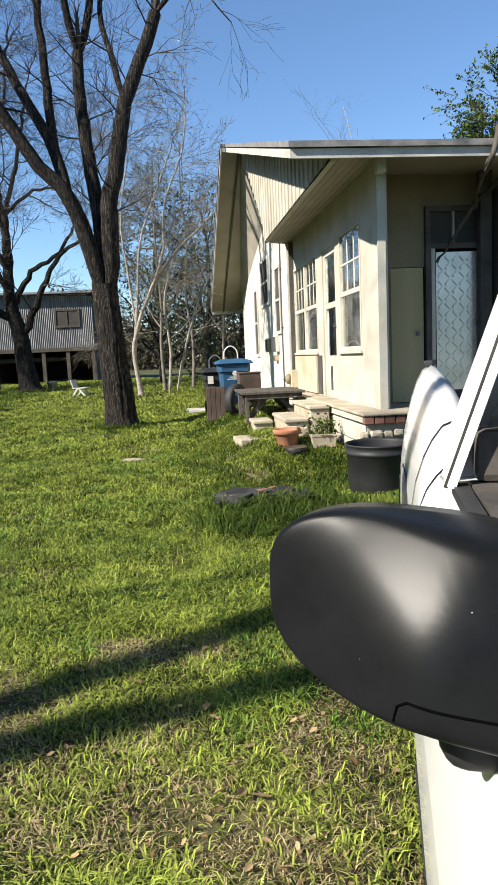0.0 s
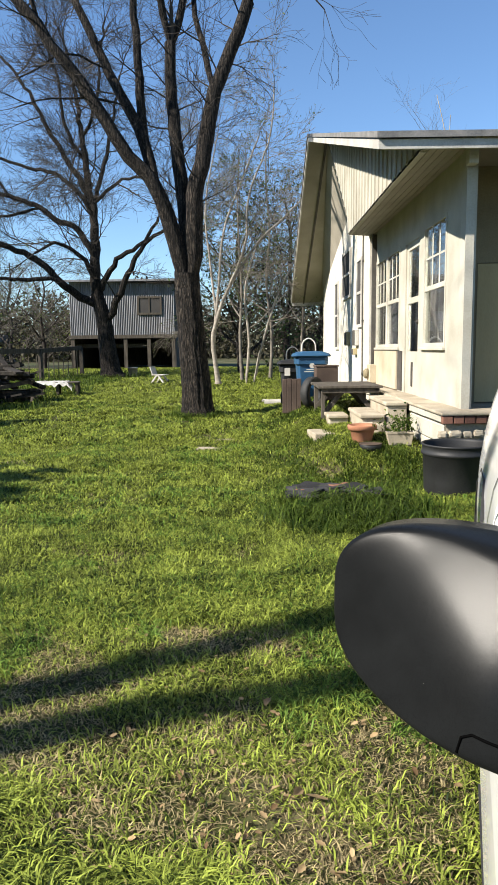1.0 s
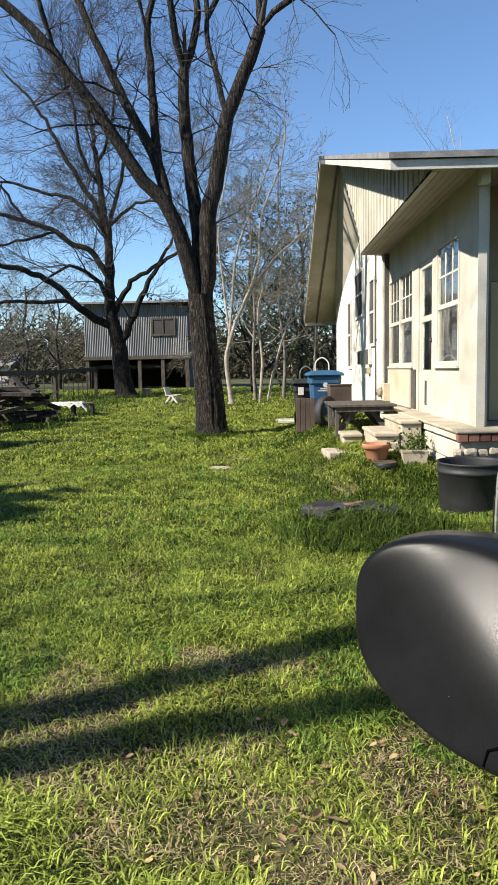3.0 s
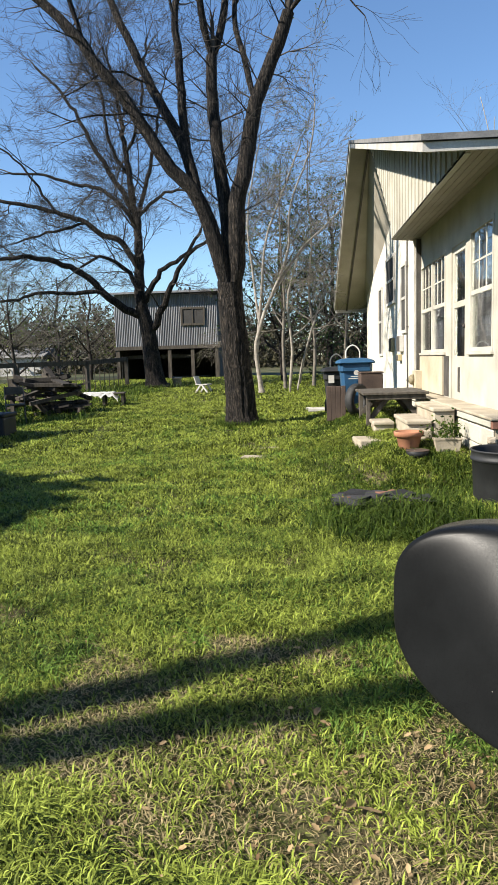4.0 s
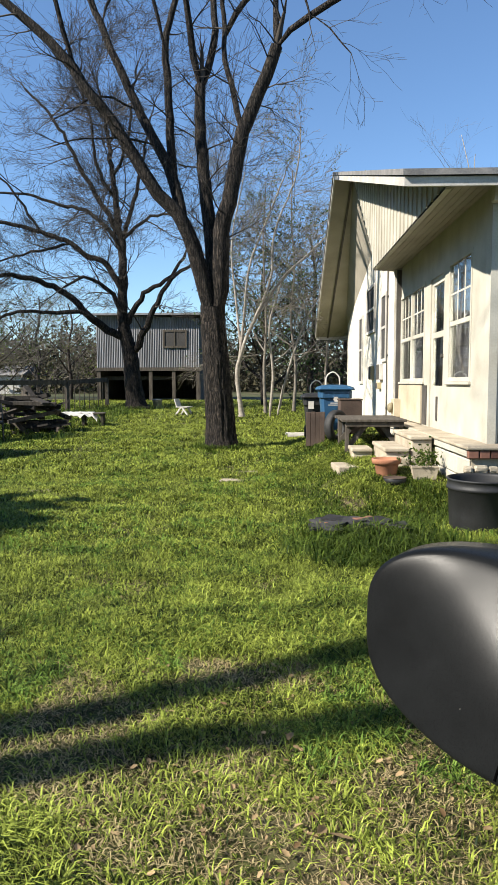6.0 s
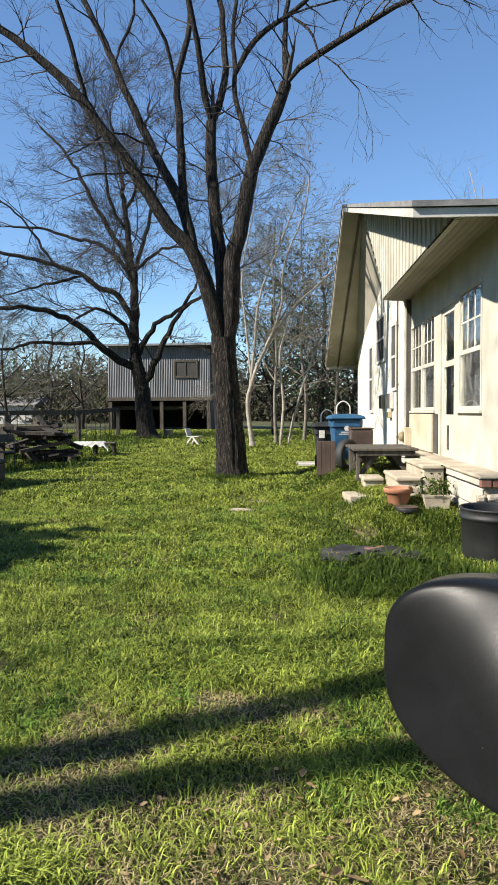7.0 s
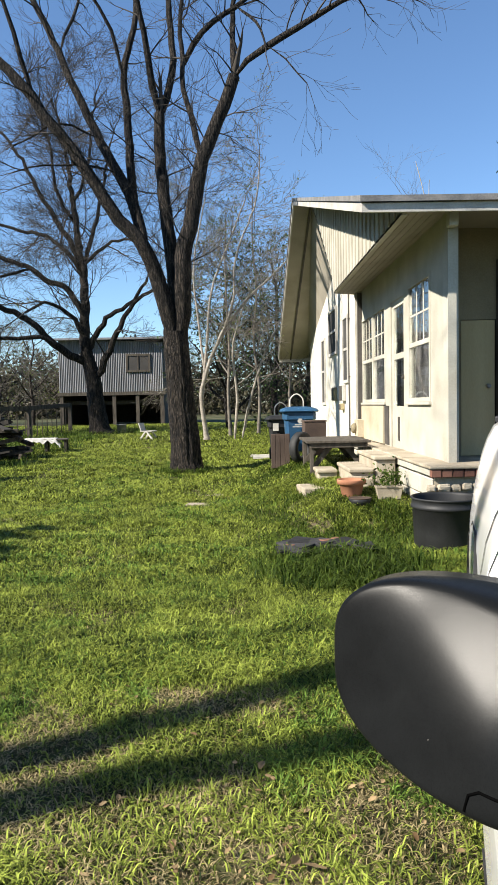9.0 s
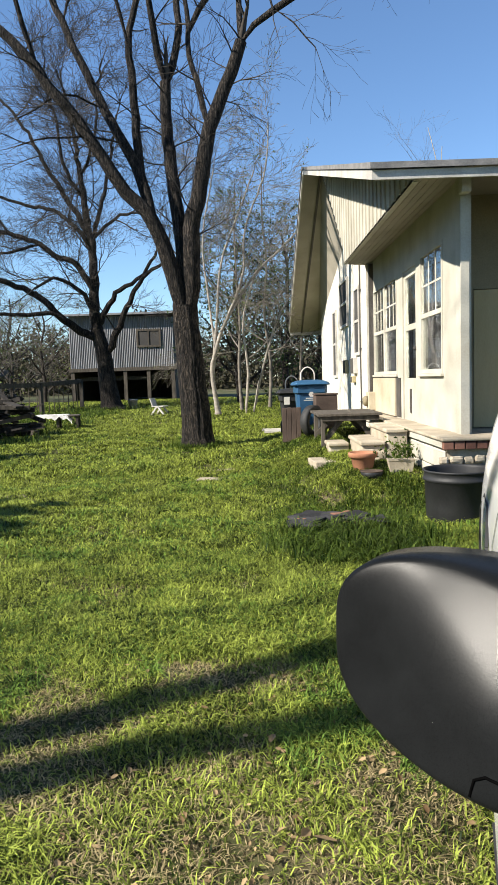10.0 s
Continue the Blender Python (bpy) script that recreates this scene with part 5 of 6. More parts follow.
bb = wheelie_bin((1.09, 12.75, ground_z(1.09, 12.75)), M_BLUE, "blue wheeled recycling bin with white mark", 1.0, 0.80)
mark = boxes((-0.14, 0.14, -0.352, -0.34, 0.50, 0.515), (-0.10, 0.10, -0.352, -0.34, 0.535, 0.55))
lathe(mark, [(0.004, -0.006), (0.05, -0.006), (0.05, 0.006), (0.004, 0.006)], 6, (0, 0, 0))
bmesh.ops.transform(mark, matrix=pose(0, -0.346, 0.61, 90, 0, 0), verts=mark.verts[16:])
part("mark", mark, M_FASCIA, bb, "white printed mark")
bb = wheelie_bin((0.86, 14.0, ground_z(0.86, 14.0)), M_BLACKPLASTIC, "black wheeled rubbish bin with white sticker", 1.0, 0.84)
part("sticker", boxes((-0.20, -0.09, -0.35, -0.335, 0.60, 0.75)), M_FASCIA, bb, "white paper sticker")
crate = thing("brown_box", (0.72, 12.25, ground_z(0.72, 12.25)), "brown slatted wooden box beside the bins", "box", rz=-4)
for i in range(4):
    part("slat", soft(boxes((-0.165 + i * 0.083, -0.165 + i * 0.083 + 0.079, -0.13, -0.105, 0.0, 0.60 + 0.006 * (i % 2))), 0.005, 1), M_BROWN, crate)
part("body", soft(boxes((-0.165, 0.165, -0.104, 0.16, 0.0, 0.585)), 0.01), M_BROWN, crate)
crate = thing("dark_box", (1.27, 11.85, ground_z(1.27, 11.85)), "dark brown board box against the blue bin", "box", rz=3)
part("body", soft(boxes((-0.18, 0.19, -0.14, 0.16, 0.0, 0.585)), 0.012), M_BROWN, crate)
part("lid", soft(boxes((-0.19, 0.20, -0.15, 0.17, 0.587, 0.615)), 0.008), M_BROWN, crate)
board = thing("white_board", (0.60, 16.4, ground_z(0.60, 16.4) + 0.05), "white boards lying in the grass", "board", rz=-6)
part("board", boxes((-0.36, 0.30, 0.1, 0.34, 0.0, 0.04)), M_FASCIA, board)
part("board", boxes((-0.25, 0.42, -0.5, -0.2, 0.0, 0.05)), M_FASCIA, board)

# ---- fence and clutter by the fence ----
fence = thing("fence", (-11, 20, 0.3), "weathered wooden rail fence with thin wire mesh", "fence")
FP = [(-14.0, 20.5), (-11.6, 21.6), (-9.4, 23.2), (-7.7, 25.6), (-6.9, 28.5)]
for x, y in FP:
    z = ground_z(x, y)
    part("post", boxes((x - 0.07, x + 0.07, y - 0.07, y + 0.07, z - 0.1, z + 1.15)), M_OLDWOOD, fence, world_space=True)
for (xa, ya), (xb, yb) in zip(FP, FP[1:]):
    bm = bmesh.new()
    beam(bm, (xa, ya, ground_z(xa, ya) + 1.12), (xb, yb, ground_z(xb, yb) + 1.12), 0.10, 0.16)
    part("rail", bm, M_OLDWOOD, fence, world_space=True)
for i in range(1, 34):
    k = i / 34 * (len(FP) - 1)
    j = min(int(k), len(FP) - 2)
    x, y = FP[j][0] + (FP[j + 1][0] - FP[j][0]) * (k - j), FP[j][1] + (FP[j + 1][1] - FP[j][1]) * (k - j)
    z = ground_z(x, y)
    part("wire_upright", boxes((x - 0.012, x + 0.012, y - 0.012, y + 0.012, z, z + 1.05)), M_OLDWOOD, fence, world_space=True)

chair = thing("folding_chair", (-6.25, 15.2, ground_z(-6.25, 15.2)), "black metal folding chair on the grass by the wood pile", "chair", rz=25)
part("seat", soft(boxes((-0.2, 0.2, -0.2, 0.2, 0.43, 0.46)), 0.01), M_DARKTRIM, chair)
part("backrest", soft(boxes((-0.2, 0.2, 0.22, 0.25, 0.66, 0.84)), 0.01), M_DARKTRIM, chair)
for sx in (-0.2, 0.2):
    t = Tubes()
    t.add([(sx, -0.25, 0), (sx, 0.0, 0.45), (sx, 0.24, 0.86)], [0.013] * 3, 6)
    t.mesh("leg", M_DARKTRIM, chair)
    t = Tubes()
    t.add([(sx, 0.27, 0), (sx, 0.0, 0.44)], [0.013] * 2, 6)
    t.mesh("leg", M_DARKTRIM, chair)

rw = random.Random(8)
M_PILE = material("rotten_board", (0.008, 0.007, 0.006), (0.05, 0.042, 0.034), 5.0, 0.9, 0.4, stretch=(3, 3, 0.6), per_object=0.5)
pile = thing("wood_pile", (-5.9, 16.8, ground_z(-5.9, 16.8)), "tumbled pile of dark weathered boards and logs", "wood pile")
for i in range(40):
    bm = bmesh.new()
    cx, cy = rw.uniform(-0.75, 0.5), rw.uniform(-0.5, 0.5)
    cz = rw.uniform(0.06, 1.0 - 0.62 * max(0.0, cx))
    a = rw.uniform(-0.9, 0.9)
    n = rw.uniform(0.3, 0.6)
    d = Vector((math.cos(a) * n, math.sin(a) * n, rw.uniform(-0.12, 0.12) - (0.32 * n if i % 3 == 0 else 0)))
    c = Vector((cx, cy, cz))
    beam(bm, c - d, c + d, rw.uniform(0.10, 0.22), rw.uniform(0.04, 0.12))
    part("board", bm, M_PILE if i % 7 else M_OLDWOOD, pile)
for p, q in (((-0.95, -0.3, 0), (-0.95, -0.3, 0.95)), ((-0.95, -0.3, 0.85), (0.05, -0.45, 0.03)), ((-0.6, 0.2, 0), (-0.6, 0.2, 0.9)), ((-1.0, -0.2, 0.9), (0.1, 0.1, 0.92))):
    bm = bmesh.new()
    beam(bm, p, q, 0.09, 0.09)
    part("plank", bm, M_OLDWOOD, pile)

table = thing("low_table", (-5.2, 18.8, ground_z(-5.2, 18.8)), "low wooden table on dark legs at the edge of the lawn", "table", rz=8)
part("tabletop", soft(boxes((-0.56, 0.56, -0.3, 0.3, 0.36, 0.40)), 0.01), M_OLDWOOD, table)
for x in (-0.48, 0.0, 0.5):
    for y in (-0.24, 0.24):
        part("leg", boxes((x - 0.035, x + 0.035, y - 0.035, y + 0.035, -0.05, 0.36)), M_OLDWOOD, table)
sheet = thing("white_sheet", (-5.2, 18.8, ground_z(-5.2, 18.8) + 0.405), "crumpled white sheet draped over the low table", "sheet", rz=8)
bm = bmesh.new()
cols = [[bm.verts.new((-0.58 + i * 0.04, -0.34 + j * 0.04, 0.012 + 0.022 * noise.noise(Vector((i * 0.5, j * 0.5, 2))) - max(0.0, abs(j - 8.5) - 7.3) * 0.07 * (1.2 + noise.noise(Vector((i * 0.35, 0, 5)))) - max(0, i - 21) * 0.05)) for j in range(18)] for i in range(25)]
for i in range(24):
    for j in range(17):
        bm.faces.new((cols[i][j], cols[i + 1][j], cols[i + 1][j + 1], cols[i][j + 1]))
bmesh.ops.solidify(bm, geom=bm.faces[:], thickness=0.008)
part("cloth", bm, M_SHEET, sheet, "", True)

lawn_chair = thing("lawn_chair", (-3.05, 23.4, ground_z(-3.05, 23.4)), "small white wooden lawn chair on the grass", "chair", rz=-20)
part("seat", soft(boxes((-0.22, 0.22, -0.2, 0.2, 0.27, 0.30)), 0.008), M_FASCIA, lawn_chair)
bm = bmesh.new()
beam(bm, (-0.20, 0.0, 0.30), (-0.29, 0.0, 0.56), 0.34, 0.03)
part("backrest", bm, M_FASCIA, lawn_chair)
for a, b in (((-0.24, -0.18, 0), (-0.02, -0.18, 0.28)), ((0.24, -0.18, 0), (0.02, -0.18, 0.28)), ((-0.24, 0.18, 0), (-0.02, 0.18, 0.28)), ((0.24, 0.18, 0), (0.02, 0.18, 0.28))):
    bm = bmesh.new()
    beam(bm, a, b, 0.06, 0.05)
    part("leg", bm, M_FASCIA, lawn_chair)
bucket = thing("white_bucket", (-4.6, 27.2, ground_z(-4.6, 27.2)), "white plastic bucket under the spreading tree", "bucket")
part("body", lathe(bmesh.new(), [(0.15, 0), (0.19, 0.36), (0.2, 0.36), (0.2, 0.39), (0.02, 0.38)], 20), M_FASCIA, bucket, "", True)
dark = thing("storage_box", (-5.68, 12.5, ground_z(-5.68, 12.5)), "dark plastic storage trunk on the grass", "box")
part("body", soft(boxes((-0.6, 0.42, -0.3, 0.3, 0.0, 0.40)), 0.03), M_BLACKPLASTIC, dark)
part("lid", soft(boxes((-0.62, 0.44, -0.32, 0.32, 0.405, 0.47)), 0.02), M_BLACKPLASTIC, dark)
for x, y, a, w in ((-0.47, 10.45, 15, 0.26), (-0.50, 9.65, -8, 0.34), (-1.94, 8.95, 12, 0.30), (-3.05, 8.75, 20, 0.2)):
    st = thing("flat_stone", (x, y, ground_z(x, y)), "pale flat stone lying in the grass", "stone", "flat stones", rz=a)
    part("stone", soft(boxes((-w * 0.8, w * 0.8, -0.12, 0.11, -0.05, 0.03)), 0.02), M_CONCRETE, st)
far_house = thing("far_house", (-27, 62, ground_z(-27, 62)), "pale low building far beyond the fence", "house")
part("wall", boxes((-6, 4.2, 0, 6, 0, 1.7)), M_FASCIA, far_house)
part("roof", poly_prism(bmesh.new(), [(-6.3, -0.4, 1.65), (-6.3, 3, 2.6), (-6.3, 6.4, 1.65)], (10.8, 0, 0)), M_SHINGLE, far_house)

# rubble heap in the weeds
rub = thing("rubble", (0.77, 6.36, 0.0), "dark rubble and broken slate lying in the weeds", "rubble")
for i in range(38):
    bm = soft(boxes((-0.5, 0.5, -0.5, 0.5, -0.5, 0.5)), 0.08, 1)
    s = (rw.uniform(0.14, 0.34), rw.uniform(0.10, 0.24), rw.uniform(0.012, 0.03)) if i % 9 else (0.2, 0.095, 0.06)
    m = pose(rw.uniform(-0.34, 0.36), rw.uniform(-0.18, 0.22), rw.uniform(0.05, 0.12), rw.uniform(-12, 12), rw.uniform(-12, 12), rw.uniform(0, 180)) @ Matrix.Diagonal((*s, 1))
    bmesh.ops.transform(bm, matrix=m, verts=bm.verts)
    part("slab" if i % 9 else "brick", bm, M_SLATE if i % 9 else M_BRICK, rub)
plant = thing("potted_plant", (1.73, 8.05, ground_z(1.73, 8.05)), "leafy green plant in a pale trough beside the steps", "plant")
part("pot", soft(loft(bmesh.new(), [[(x * k, y * k, z) for x, y in ((-0.15, -0.07), (0.15, -0.07), (0.15, 0.07), (-0.15, 0.07), (-0.15, -0.07))] for k, z in ((0.85, 0.0), (1.0, 0.13), (1.05, 0.13), (1.05, 0.155))]), 0.004, 1), M_CONCRETE, plant)
for i in range(14):
    t = Tubes()
    a = rw.uniform(0, math.tau)
    n = rw.uniform(0.10, 0.24)
    t.add([(rw.uniform(-0.1, 0.1), 0, 0.14), (math.cos(a) * n * 0.4, math.sin(a) * n * 0.25, 0.16 + n * 0.6), (math.cos(a) * n * 0.7, math.sin(a) * n * 0.4, 0.16 + n)], [0.004, 0.003, 0.002], 5)
    t.mesh("stem", M_WEED, plant)
leaf_mesh("leaves", [Vector((rw.gauss(0, 0.10), rw.gauss(0, 0.06), 0.17 + abs(rw.gauss(0, 0.10)))) for _ in range(190)], 0.026, M_WEED, plant, rw)
for y0, y1, z0, z1, name in ((15.08, 15.40, 1.46, 1.75, "fuse_box"), (13.85, 14.25, 1.45, 1.77, "service_box"), (14.05, 14.3, 1.27, 1.40, "junction_box")):
    bx = thing(name, (2.12, (y0 + y1) / 2, z0), "small grey metal service box fixed to the limewashed wall", "box", "service boxes")
    part("box", soft(boxes((2.06, 2.139, y0, y1, z0, z1)), 0.01), M_GREYDOOR if name != "service_box" else M_FASCIA, bx, world_space=True)
    part("cover", soft(boxes((2.05, 2.059, y0 + 0.015, y1 - 0.015, z0 + 0.015, z1 - 0.015)), 0.003, 1), M_DARKTRIM, bx, world_space=True)
conduit = thing("conduit", (2.12, 13.3, 0.6), "thin dark conduit pipe clipped to the limewashed wall", "pipe")
t = Tubes()
t.add([(0, 0, -0.05), (-0.004, 0.012, 1.6), (0, 0, 3.3)], [0.014] * 3, 8)
t.mesh("pipe", M_DARKTRIM, conduit)
for z in (0.3, 1.3, 2.4):
    part("clip", soft(boxes((-0.018, 0.018, -0.03, 0.03, z, z + 0.025)), 0.003, 1), M_DARKTRIM, conduit)
slot = thing("mail_slot", (2.262, 9.82, 1.02), "narrow dark metal slot plate in the white door", "mail slot")
part("plate", soft(boxes((-0.008, 0.012, -0.035, 0.035, -0.16, 0.18)), 0.003, 1), M_DARKTRIM, slot)
part("flap", boxes((-0.012, -0.0085, -0.015, 0.015, -0.12, 0.14)), M_DARKTRIM, slot)
meter = thing("meter_box", (2.20, 12.5, 0.95), "grey round electric meter on a small box", "meter")
part("box", soft(boxes((-0.1, 0.04, -0.14, 0.14, -0.16, 0.16)), 0.01), M_CREAM, meter)
bm = lathe(bmesh.new(), [(0.09, 0), (0.09, 0.05), (0.06, 0.08), (0.01, 0.085)], 20)
bmesh.ops.transform(bm, matrix=pose(-0.1, 0, 0, 0, -90, 0), verts=bm.verts)
part("dial", bm, M_GREY, meter, "", True)

tyre = thing("old_tyre", (1.02, 11.5, ground_z(1.02, 11.5)), "old grey tyre leaning upright against the bench", "tyre", rz=48)
bm = lathe(bmesh.new(), [(0.17, -0.065), (0.24, -0.075), (0.265, -0.045), (0.265, 0.045), (0.24, 0.075), (0.17, 0.065), (0.16, 0.0), (0.17, -0.06)], 32)
bmesh.ops.delete(bm, geom=[f for f in bm.faces if len(f.verts) > 4], context="FACES_ONLY")
bmesh.ops.transform(bm, matrix=pose(0, 0, 0.255, 90, 0, 0), verts=bm.verts)
part("tread", bm, M_RUBBER, tyre, "", True)

# far woods closing the horizon
gw = random.Random(91)
wood_pts = []
for i in range(220):
    x = gw.uniform(-75, 60)
    y = gw.uniform(62, 95)
    h = gw.uniform(4.5, 9.0)
    for _ in range(640):
        a, r = gw.uniform(0, math.tau), gw.random() ** 0.6
        k = gw.random() ** 1.5
        wood_pts.append(Vector((x + math.cos(a) * r * 3.2, y + math.sin(a) * r * 2.0, ground_z(x, y) + 0.2 + k * h * (1.05 - 0.45 * r))))
woods = leaf_mesh("far_woods", wood_pts, 0.24, M_HAZE, None, gw)
tagged(woods, "distant hazy brush and woods along the horizon", "woods", kind="stuff")

# dry vine that hangs over the eave and down past the porch post
vine = thing("vine", (3.55, 7.93, 0.0), "dry twisted brown vine hanging over the porch eave", "vine")
rv = random.Random(31)
for way, thick in ((((3.34, 6.86, 3.55), (3.30, 6.86, 3.40), (3.25, 6.86, 3.22), (3.35, 7.3, 3.18), (3.52, 7.8, 3.10), (3.56, 7.93, 3.0)), 0.035),
                   (((3.56, 7.93, 3.02), (3.43, 7.93, 2.83), (3.32, 7.94, 2.66), (3.21, 7.95, 2.51), (3.12, 7.97, 2.38)), 0.022),
                   (((3.90, 7.93, 3.33), (3.75, 7.93, 3.17), (3.64, 7.93, 3.08), (3.56, 7.93, 3.02)), 0.03)):
    for turn in range(2):
        t = Tubes()
        way_ = curve_through([Vector(p) - Vector((3.55, 7.93, 0)) + Vector((rv.uniform(-0.02, 0.02), rv.uniform(-0.02, 0.0), rv.uniform(-0.02, 0.02))) for p in way], 0.06, rv, 0.012)
        t.add(way_, [thick * (0.9 - 0.5 * k / len(way_)) for k in range(len(way_))], 7, 0.15, rv)
        t.mesh("stem", M_OLDWOOD, vine)


# ---- grass ----
def bare(a, b):
    return noise.noise(Vector((a * 0.9, b * 0.9, 3.1))) + 0.6 * noise.noise(Vector((a * 2.6, b * 2.6, 7.7)))


def blades(name, count, area, height, width, mat, seed, label, keep=None, tuft_of=0, flat=1.0, bend=(0.2, 1.7)):
    """Bent blades of three triangles, loose or in tufts, thinned by a noise of bare patches."""
    gen = np.random.default_rng(seed)
    x0, x1, y0, y1 = area
    x, y = gen.uniform(x0, x1, count), gen.uniform(y0, y1, count)
    az = gen.uniform(0, math.tau, count)
    if tuft_of:
        n = max(1, count // tuft_of)
        pick = gen.integers(0, n, count)
        loose = gen.random(count) < 0.3
        away = np.abs(gen.normal(0, height * 0.32, count))
        x = np.where(loose, x, gen.uniform(x0, x1, n)[pick] + np.cos(az) * away)
        y = np.where(loose, y, gen.uniform(y0, y1, n)[pick] + np.sin(az) * away)
    ok = np.array([keep is None or keep(a, b) for a, b in zip(x, y)])
    x, y, az = x[ok], y[ok], az[ok]
    k = len(x)
    z = np.array([ground_z(a, b) + 0.02 * noise.noise(Vector((a * 1.7, b * 1.7, 0))) for a, b in zip(x, y)]) - 0.005
    root = np.stack([x, y, z], 1)
    lean = gen.uniform(*bend, (k, 1))
    lush = np.array([1.0 - 0.75 * bare(a, b) for a, b in zip(x, y)]).clip(0.45, 1.7)[:, None]
    h = height * gen.uniform(0.45, 1.35, (k, 1)) * (lush if tuft_of else 1.0)
    d = np.stack([np.cos(az), np.sin(az), np.zeros(k)], 1)
    s = np.stack([-np.sin(az), np.cos(az), np.zeros(k)], 1) * width * gen.uniform(0.6, 1.3, (k, 1))
    up = np.array([[0, 0, 1.0]])
    m1 = root + up * h * 0.6 * flat + d * h * lean * 0.35
    tip = root + up * h * (1.0 - 0.42 * lean) * flat + d * h * lean * 0.9
    v = np.stack([root - s, root + s, m1 - s * 0.75, m1 + s * 0.75, tip], 1).reshape(-1, 3)
    i = np.arange(k)[:, None] * 5
    f = np.concatenate([i + [0, 1, 3], i + [0, 3, 2], i + [2, 3, 4]], 0)
    ob = fast_mesh(name, v, f, mat)
    return tagged(ob, label, "grass", kind="stuff")


rg = random.Random(5)
green = lambda a, b: rg.random() < max(0.10 + 0.45 * ease(3.6, 5.2, b), min(1.0, 0.85 - 1.7 * bare(a, b) - 0.42 * (1 - ease(2.2, 4.4, b)) - 0.16 * math.exp(-((b - 5.0) / 0.7) ** 2)))
in_yard = lambda a, b: not (a > 2.0 and b > 6.9) and not (a > 0.12 + 0.31 * b and b < 4.2)
view = lambda a, b: abs(a + 0.06 * b) < 0.42 * b + 0.7 and in_yard(a, b)
LAWN = "short green lawn grass with dry patches"
blades("grass", 170000, (-2.4, 2.0, 1.4, 3.6), 0.054, 0.0029, M_GRASS, 1, LAWN, lambda a, b: view(a, b) and green(a, b), 34, 1.0, (0.5, 2.1))
blades("grass", 170000, (-3.0, 2.2, 3.4, 6.0), 0.066, 0.0036, M_GRASS, 13, LAWN, lambda a, b: view(a, b) and green(a, b), 34, 1.0, (0.4, 2.0))
blades("grass", 230000, (-5.0, 3.0, 5.8, 10.5), 0.078, 0.0052, M_GRASS, 2, LAWN, lambda a, b: view(a, b) and green(a, b), 46, 1.0, (0.4, 2.0))
blades("grass", 170000, (-9.0, 2.2, 10.3, 20.0), 0.105, 0.0095, M_GRASS, 3, LAWN, lambda a, b: view(a, b) and green(a, b), 46, 1.0, (0.5, 2.0))
blades("grass", 110000, (-15.0, 3.5, 20.0, 36.0), 0.11, 0.013, M_GRASS, 4, LAWN, lambda a, b: view(a, b), 20, 1.0, (0.7, 2.2))
under_truck = lambda a, b: -0.1 < (a - 0.105) * 0.956 - (b + 0.032) * 0.292 < 1.9 and -1.2 < (a - 0.105) * 0.292 + (b + 0.032) * 0.956 < 4.2
blades("grass", 150000, (-10.0, 9.0, -7.0, 15.0), 0.10, 0.010, M_GRASS, 5, LAWN, lambda a, b: not view(a, b) and not under_truck(a, b) and not (a > 1.9 and b > 6.6) and green(a, b), 24, 1.0, (0.6, 2.0))
clump = lambda a, b: noise.noise(Vector((a * 1.5, b * 1.0, 5.3))) + 0.5 * noise.noise(Vector((a * 4.0, b * 3.0, 2.2)))
blades("grass", 60000, (-2.6, 2.0, 2.2, 5.6), 0.068, 0.0034, M_DEEPGRASS, 14, "darker lush clumps of lawn grass", lambda a, b: view(a, b) and clump(a, b) > 0.08, 40, 1.0, (0.5, 2.1))
blades("grass", 90000, (-7.0, 2.2, 5.4, 16.0), 0.098, 0.0065, M_DEEPGRASS, 15, "darker lush clumps of lawn grass", lambda a, b: view(a, b) and clump(a * 0.7, b * 0.6) > 0.02, 40, 1.0, (0.5, 2.1))
STRAW = "dry straw among the grass"
blades("dry_grass", 170000, (-2.2, 2.0, 1.4, 5.0), 0.062, 0.0025, M_STRAW, 6, STRAW, lambda a, b: view(a, b) and rg.random() < 0.25 + 0.9 * bare(a, b) + 0.32 * (1 - ease(2.4, 4.4, b)), 9, 0.45)
blades("dry_grass", 120000, (-5.0, 3.0, 4.6, 12.0), 0.045, 0.0038, M_STRAW, 7, STRAW, lambda a, b: view(a, b) and rg.random() < 0.26 + 1.2 * bare(a, b), 9, 0.6)
# taller weeds: by the rubble, the wall, the tree foot and the fence
WEEDS = "taller dark green weeds and uncut grass"
tuft = lambda a, b: noise.noise(Vector((a * 2.2, b * 2.2, 1.7)))
blades("weeds", 15000, (-0.2, 1.8, 4.8, 6.9), 0.17, 0.0062, M_WEED, 8, WEEDS, lambda a, b: view(a, b) and rg.random() < 1.2 - 1.2 * math.hypot((a - 0.85) / 0.9, (b - 5.8) / 0.85) and not (abs(a - 0.77) < 0.34 and abs(b - 6.4) < 0.2), 26, 1.0, (0.4, 2.0))
blades("weeds", 42000, (0.0, 1.93, 6.6, 12.5), 0.085, 0.006, M_WEED, 9, WEEDS, lambda a, b: rg.random() < (a + 0.2) / 1.8 and tuft(a, b) > -0.2 and not (a > 1.0 and 8.45 < b < 10.05))
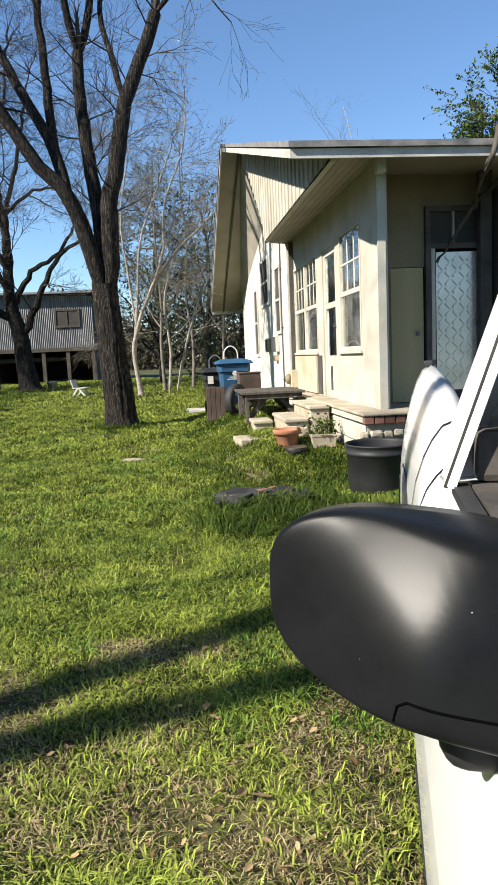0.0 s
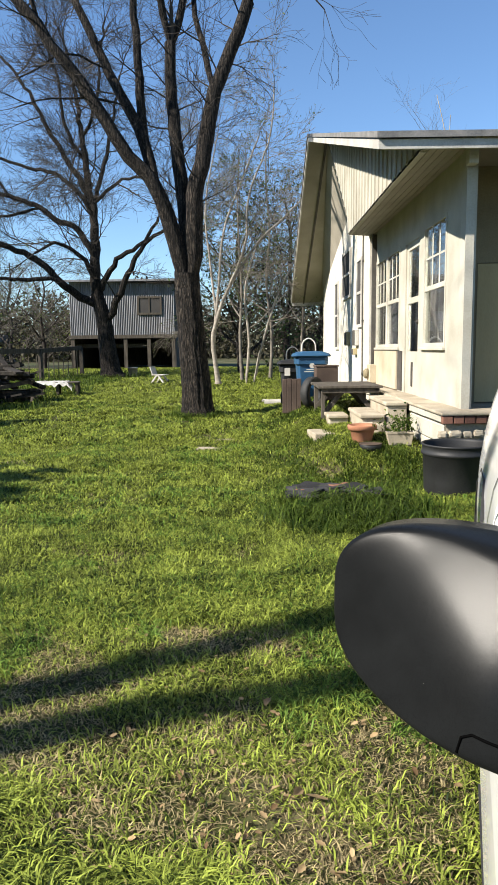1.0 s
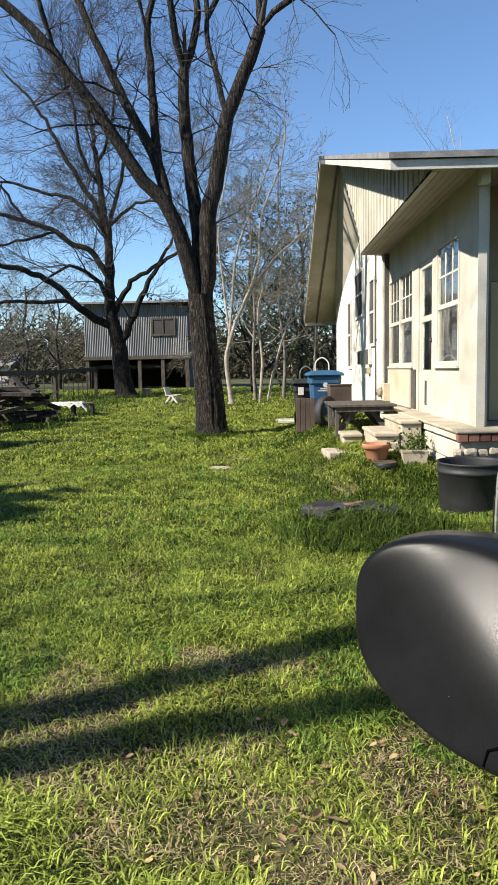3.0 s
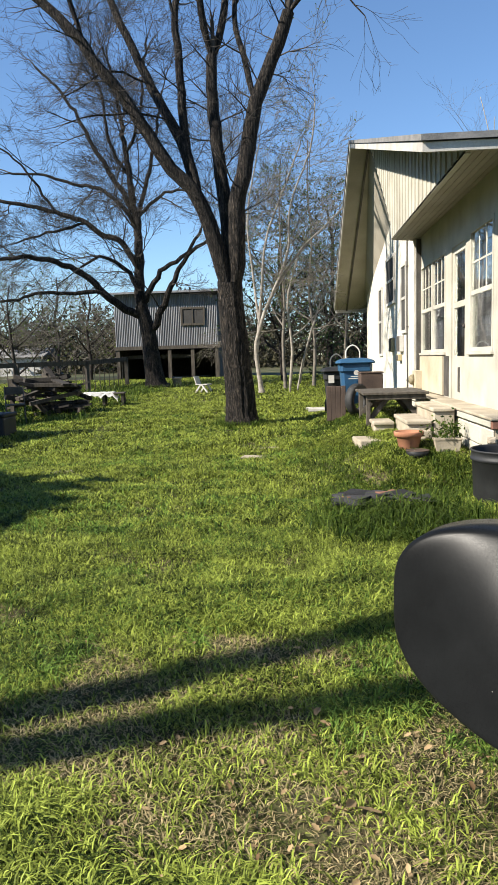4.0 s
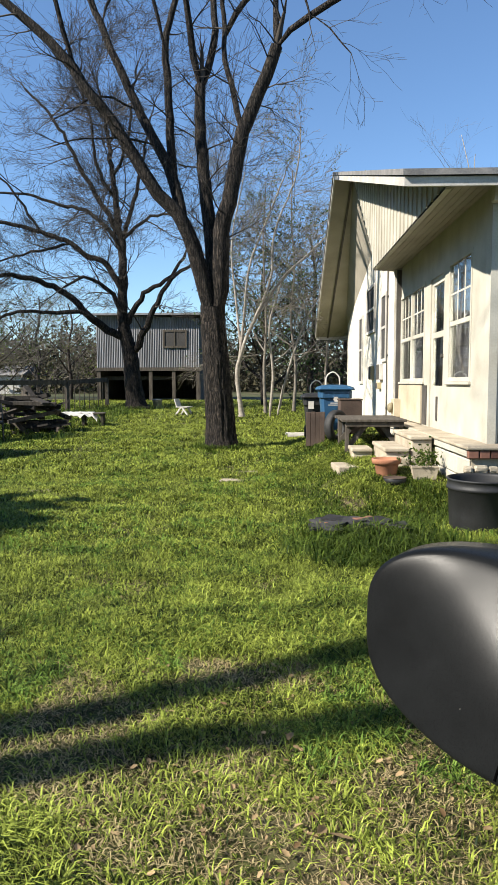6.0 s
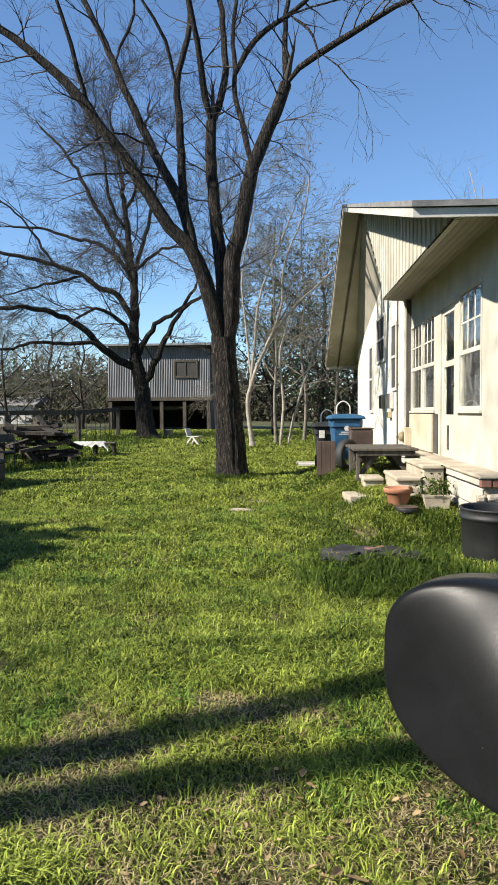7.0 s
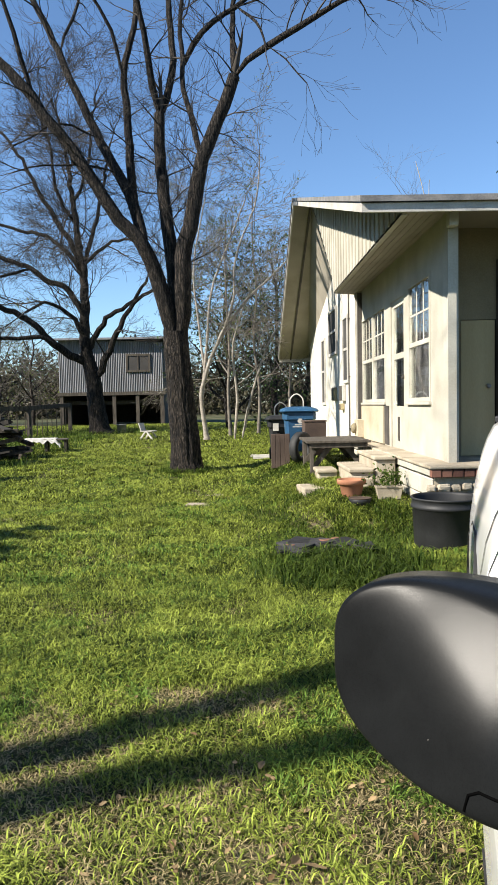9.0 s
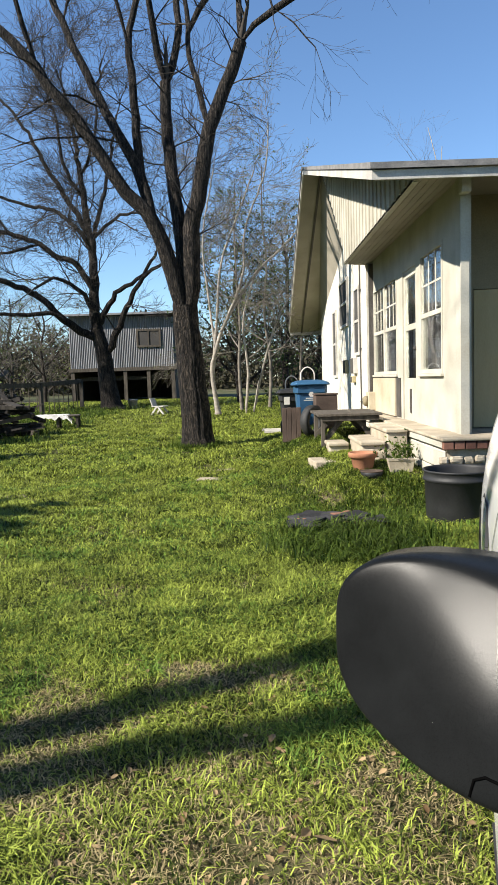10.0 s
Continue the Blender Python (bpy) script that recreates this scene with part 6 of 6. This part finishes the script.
blades("weeds", 5000, (-1.7, -0.45, 13.0, 14.2), 0.17, 0.007, M_WEED, 10, WEEDS, lambda a, b: 0.3 < math.hypot(a + 1.07, b - 13.6) < 0.3 + 0.3 * rg.random())
blades("weeds", 26000, (-10.5, -3.2, 14.5, 29.0), 0.26, 0.013, M_WEED, 12, WEEDS, lambda a, b: tuft(a, b) > 0.02 and (a < -4.6 or b > 26) and rg.random() < 0.7)
# dead leaves on the bare ground
def dead_leaf(verts, faces, at, size, rng):
    """A curled leaf: pointed outline round a midrib."""
    turn = Euler((rng.uniform(-0.5, 0.5), rng.uniform(-0.5, 0.5), rng.uniform(0, math.tau))).to_matrix()
    curl, twist = rng.uniform(0.2, 0.9), rng.uniform(-0.4, 0.4)
    n = len(verts)
    for k in range(7):
        u = k / 6
        half = 0.56 * math.sin(math.pi * min(1.0, u * 0.94 + 0.03)) ** 0.7 * (1 + 0.18 * math.sin(k * 2.6 + n))
        for side in (-1, 0, 1):
            p = Vector((u * 2 - 1, side * half, curl * (abs(side) * half * 0.8 + 0.5 * (u - 0.5) ** 2) + twist * side * (u - 0.5) * 0.4))
            verts.append(tuple(at + turn @ (p * size)))
    for k in range(6):
        for c in range(2):
            i = n + k * 3 + c
            faces.append((i, i + 1, i + 4, i + 3))


gen = random.Random(77)
lv, lf = [], []
for _ in range(380):
    x, y = gen.gauss(0.05, 0.55), 1.5 + 2.9 * gen.random() ** 1.5
    if view(x, y):
        dead_leaf(lv, lf, Vector((x, y, ground_z(x, y) + gen.uniform(0.012, 0.03))), gen.uniform(0.007, 0.019), gen)
tagged(fast_mesh("dead_leaves", lv, lf, M_DEADLEAF), "brown dead leaves scattered on the lawn", "leaves", kind="stuff")
for x, y, n in ((0.185, 1.925, 0.036), (0.13, 1.95, 0.026), (0.05, 2.5, 0.024), (0.2, 2.9, 0.022)):
    lv, lf = [], []
    dead_leaf(lv, lf, Vector((0, 0, 0.02)), n, gen)
    one = fast_mesh("fallen_leaf", lv, lf, M_DEADLEAF)
    one.location = (x, y, ground_z(x, y) + 0.015)
    tagged(one, "curled tan fallen leaf on the lawn", "leaf", "fallen leaves")
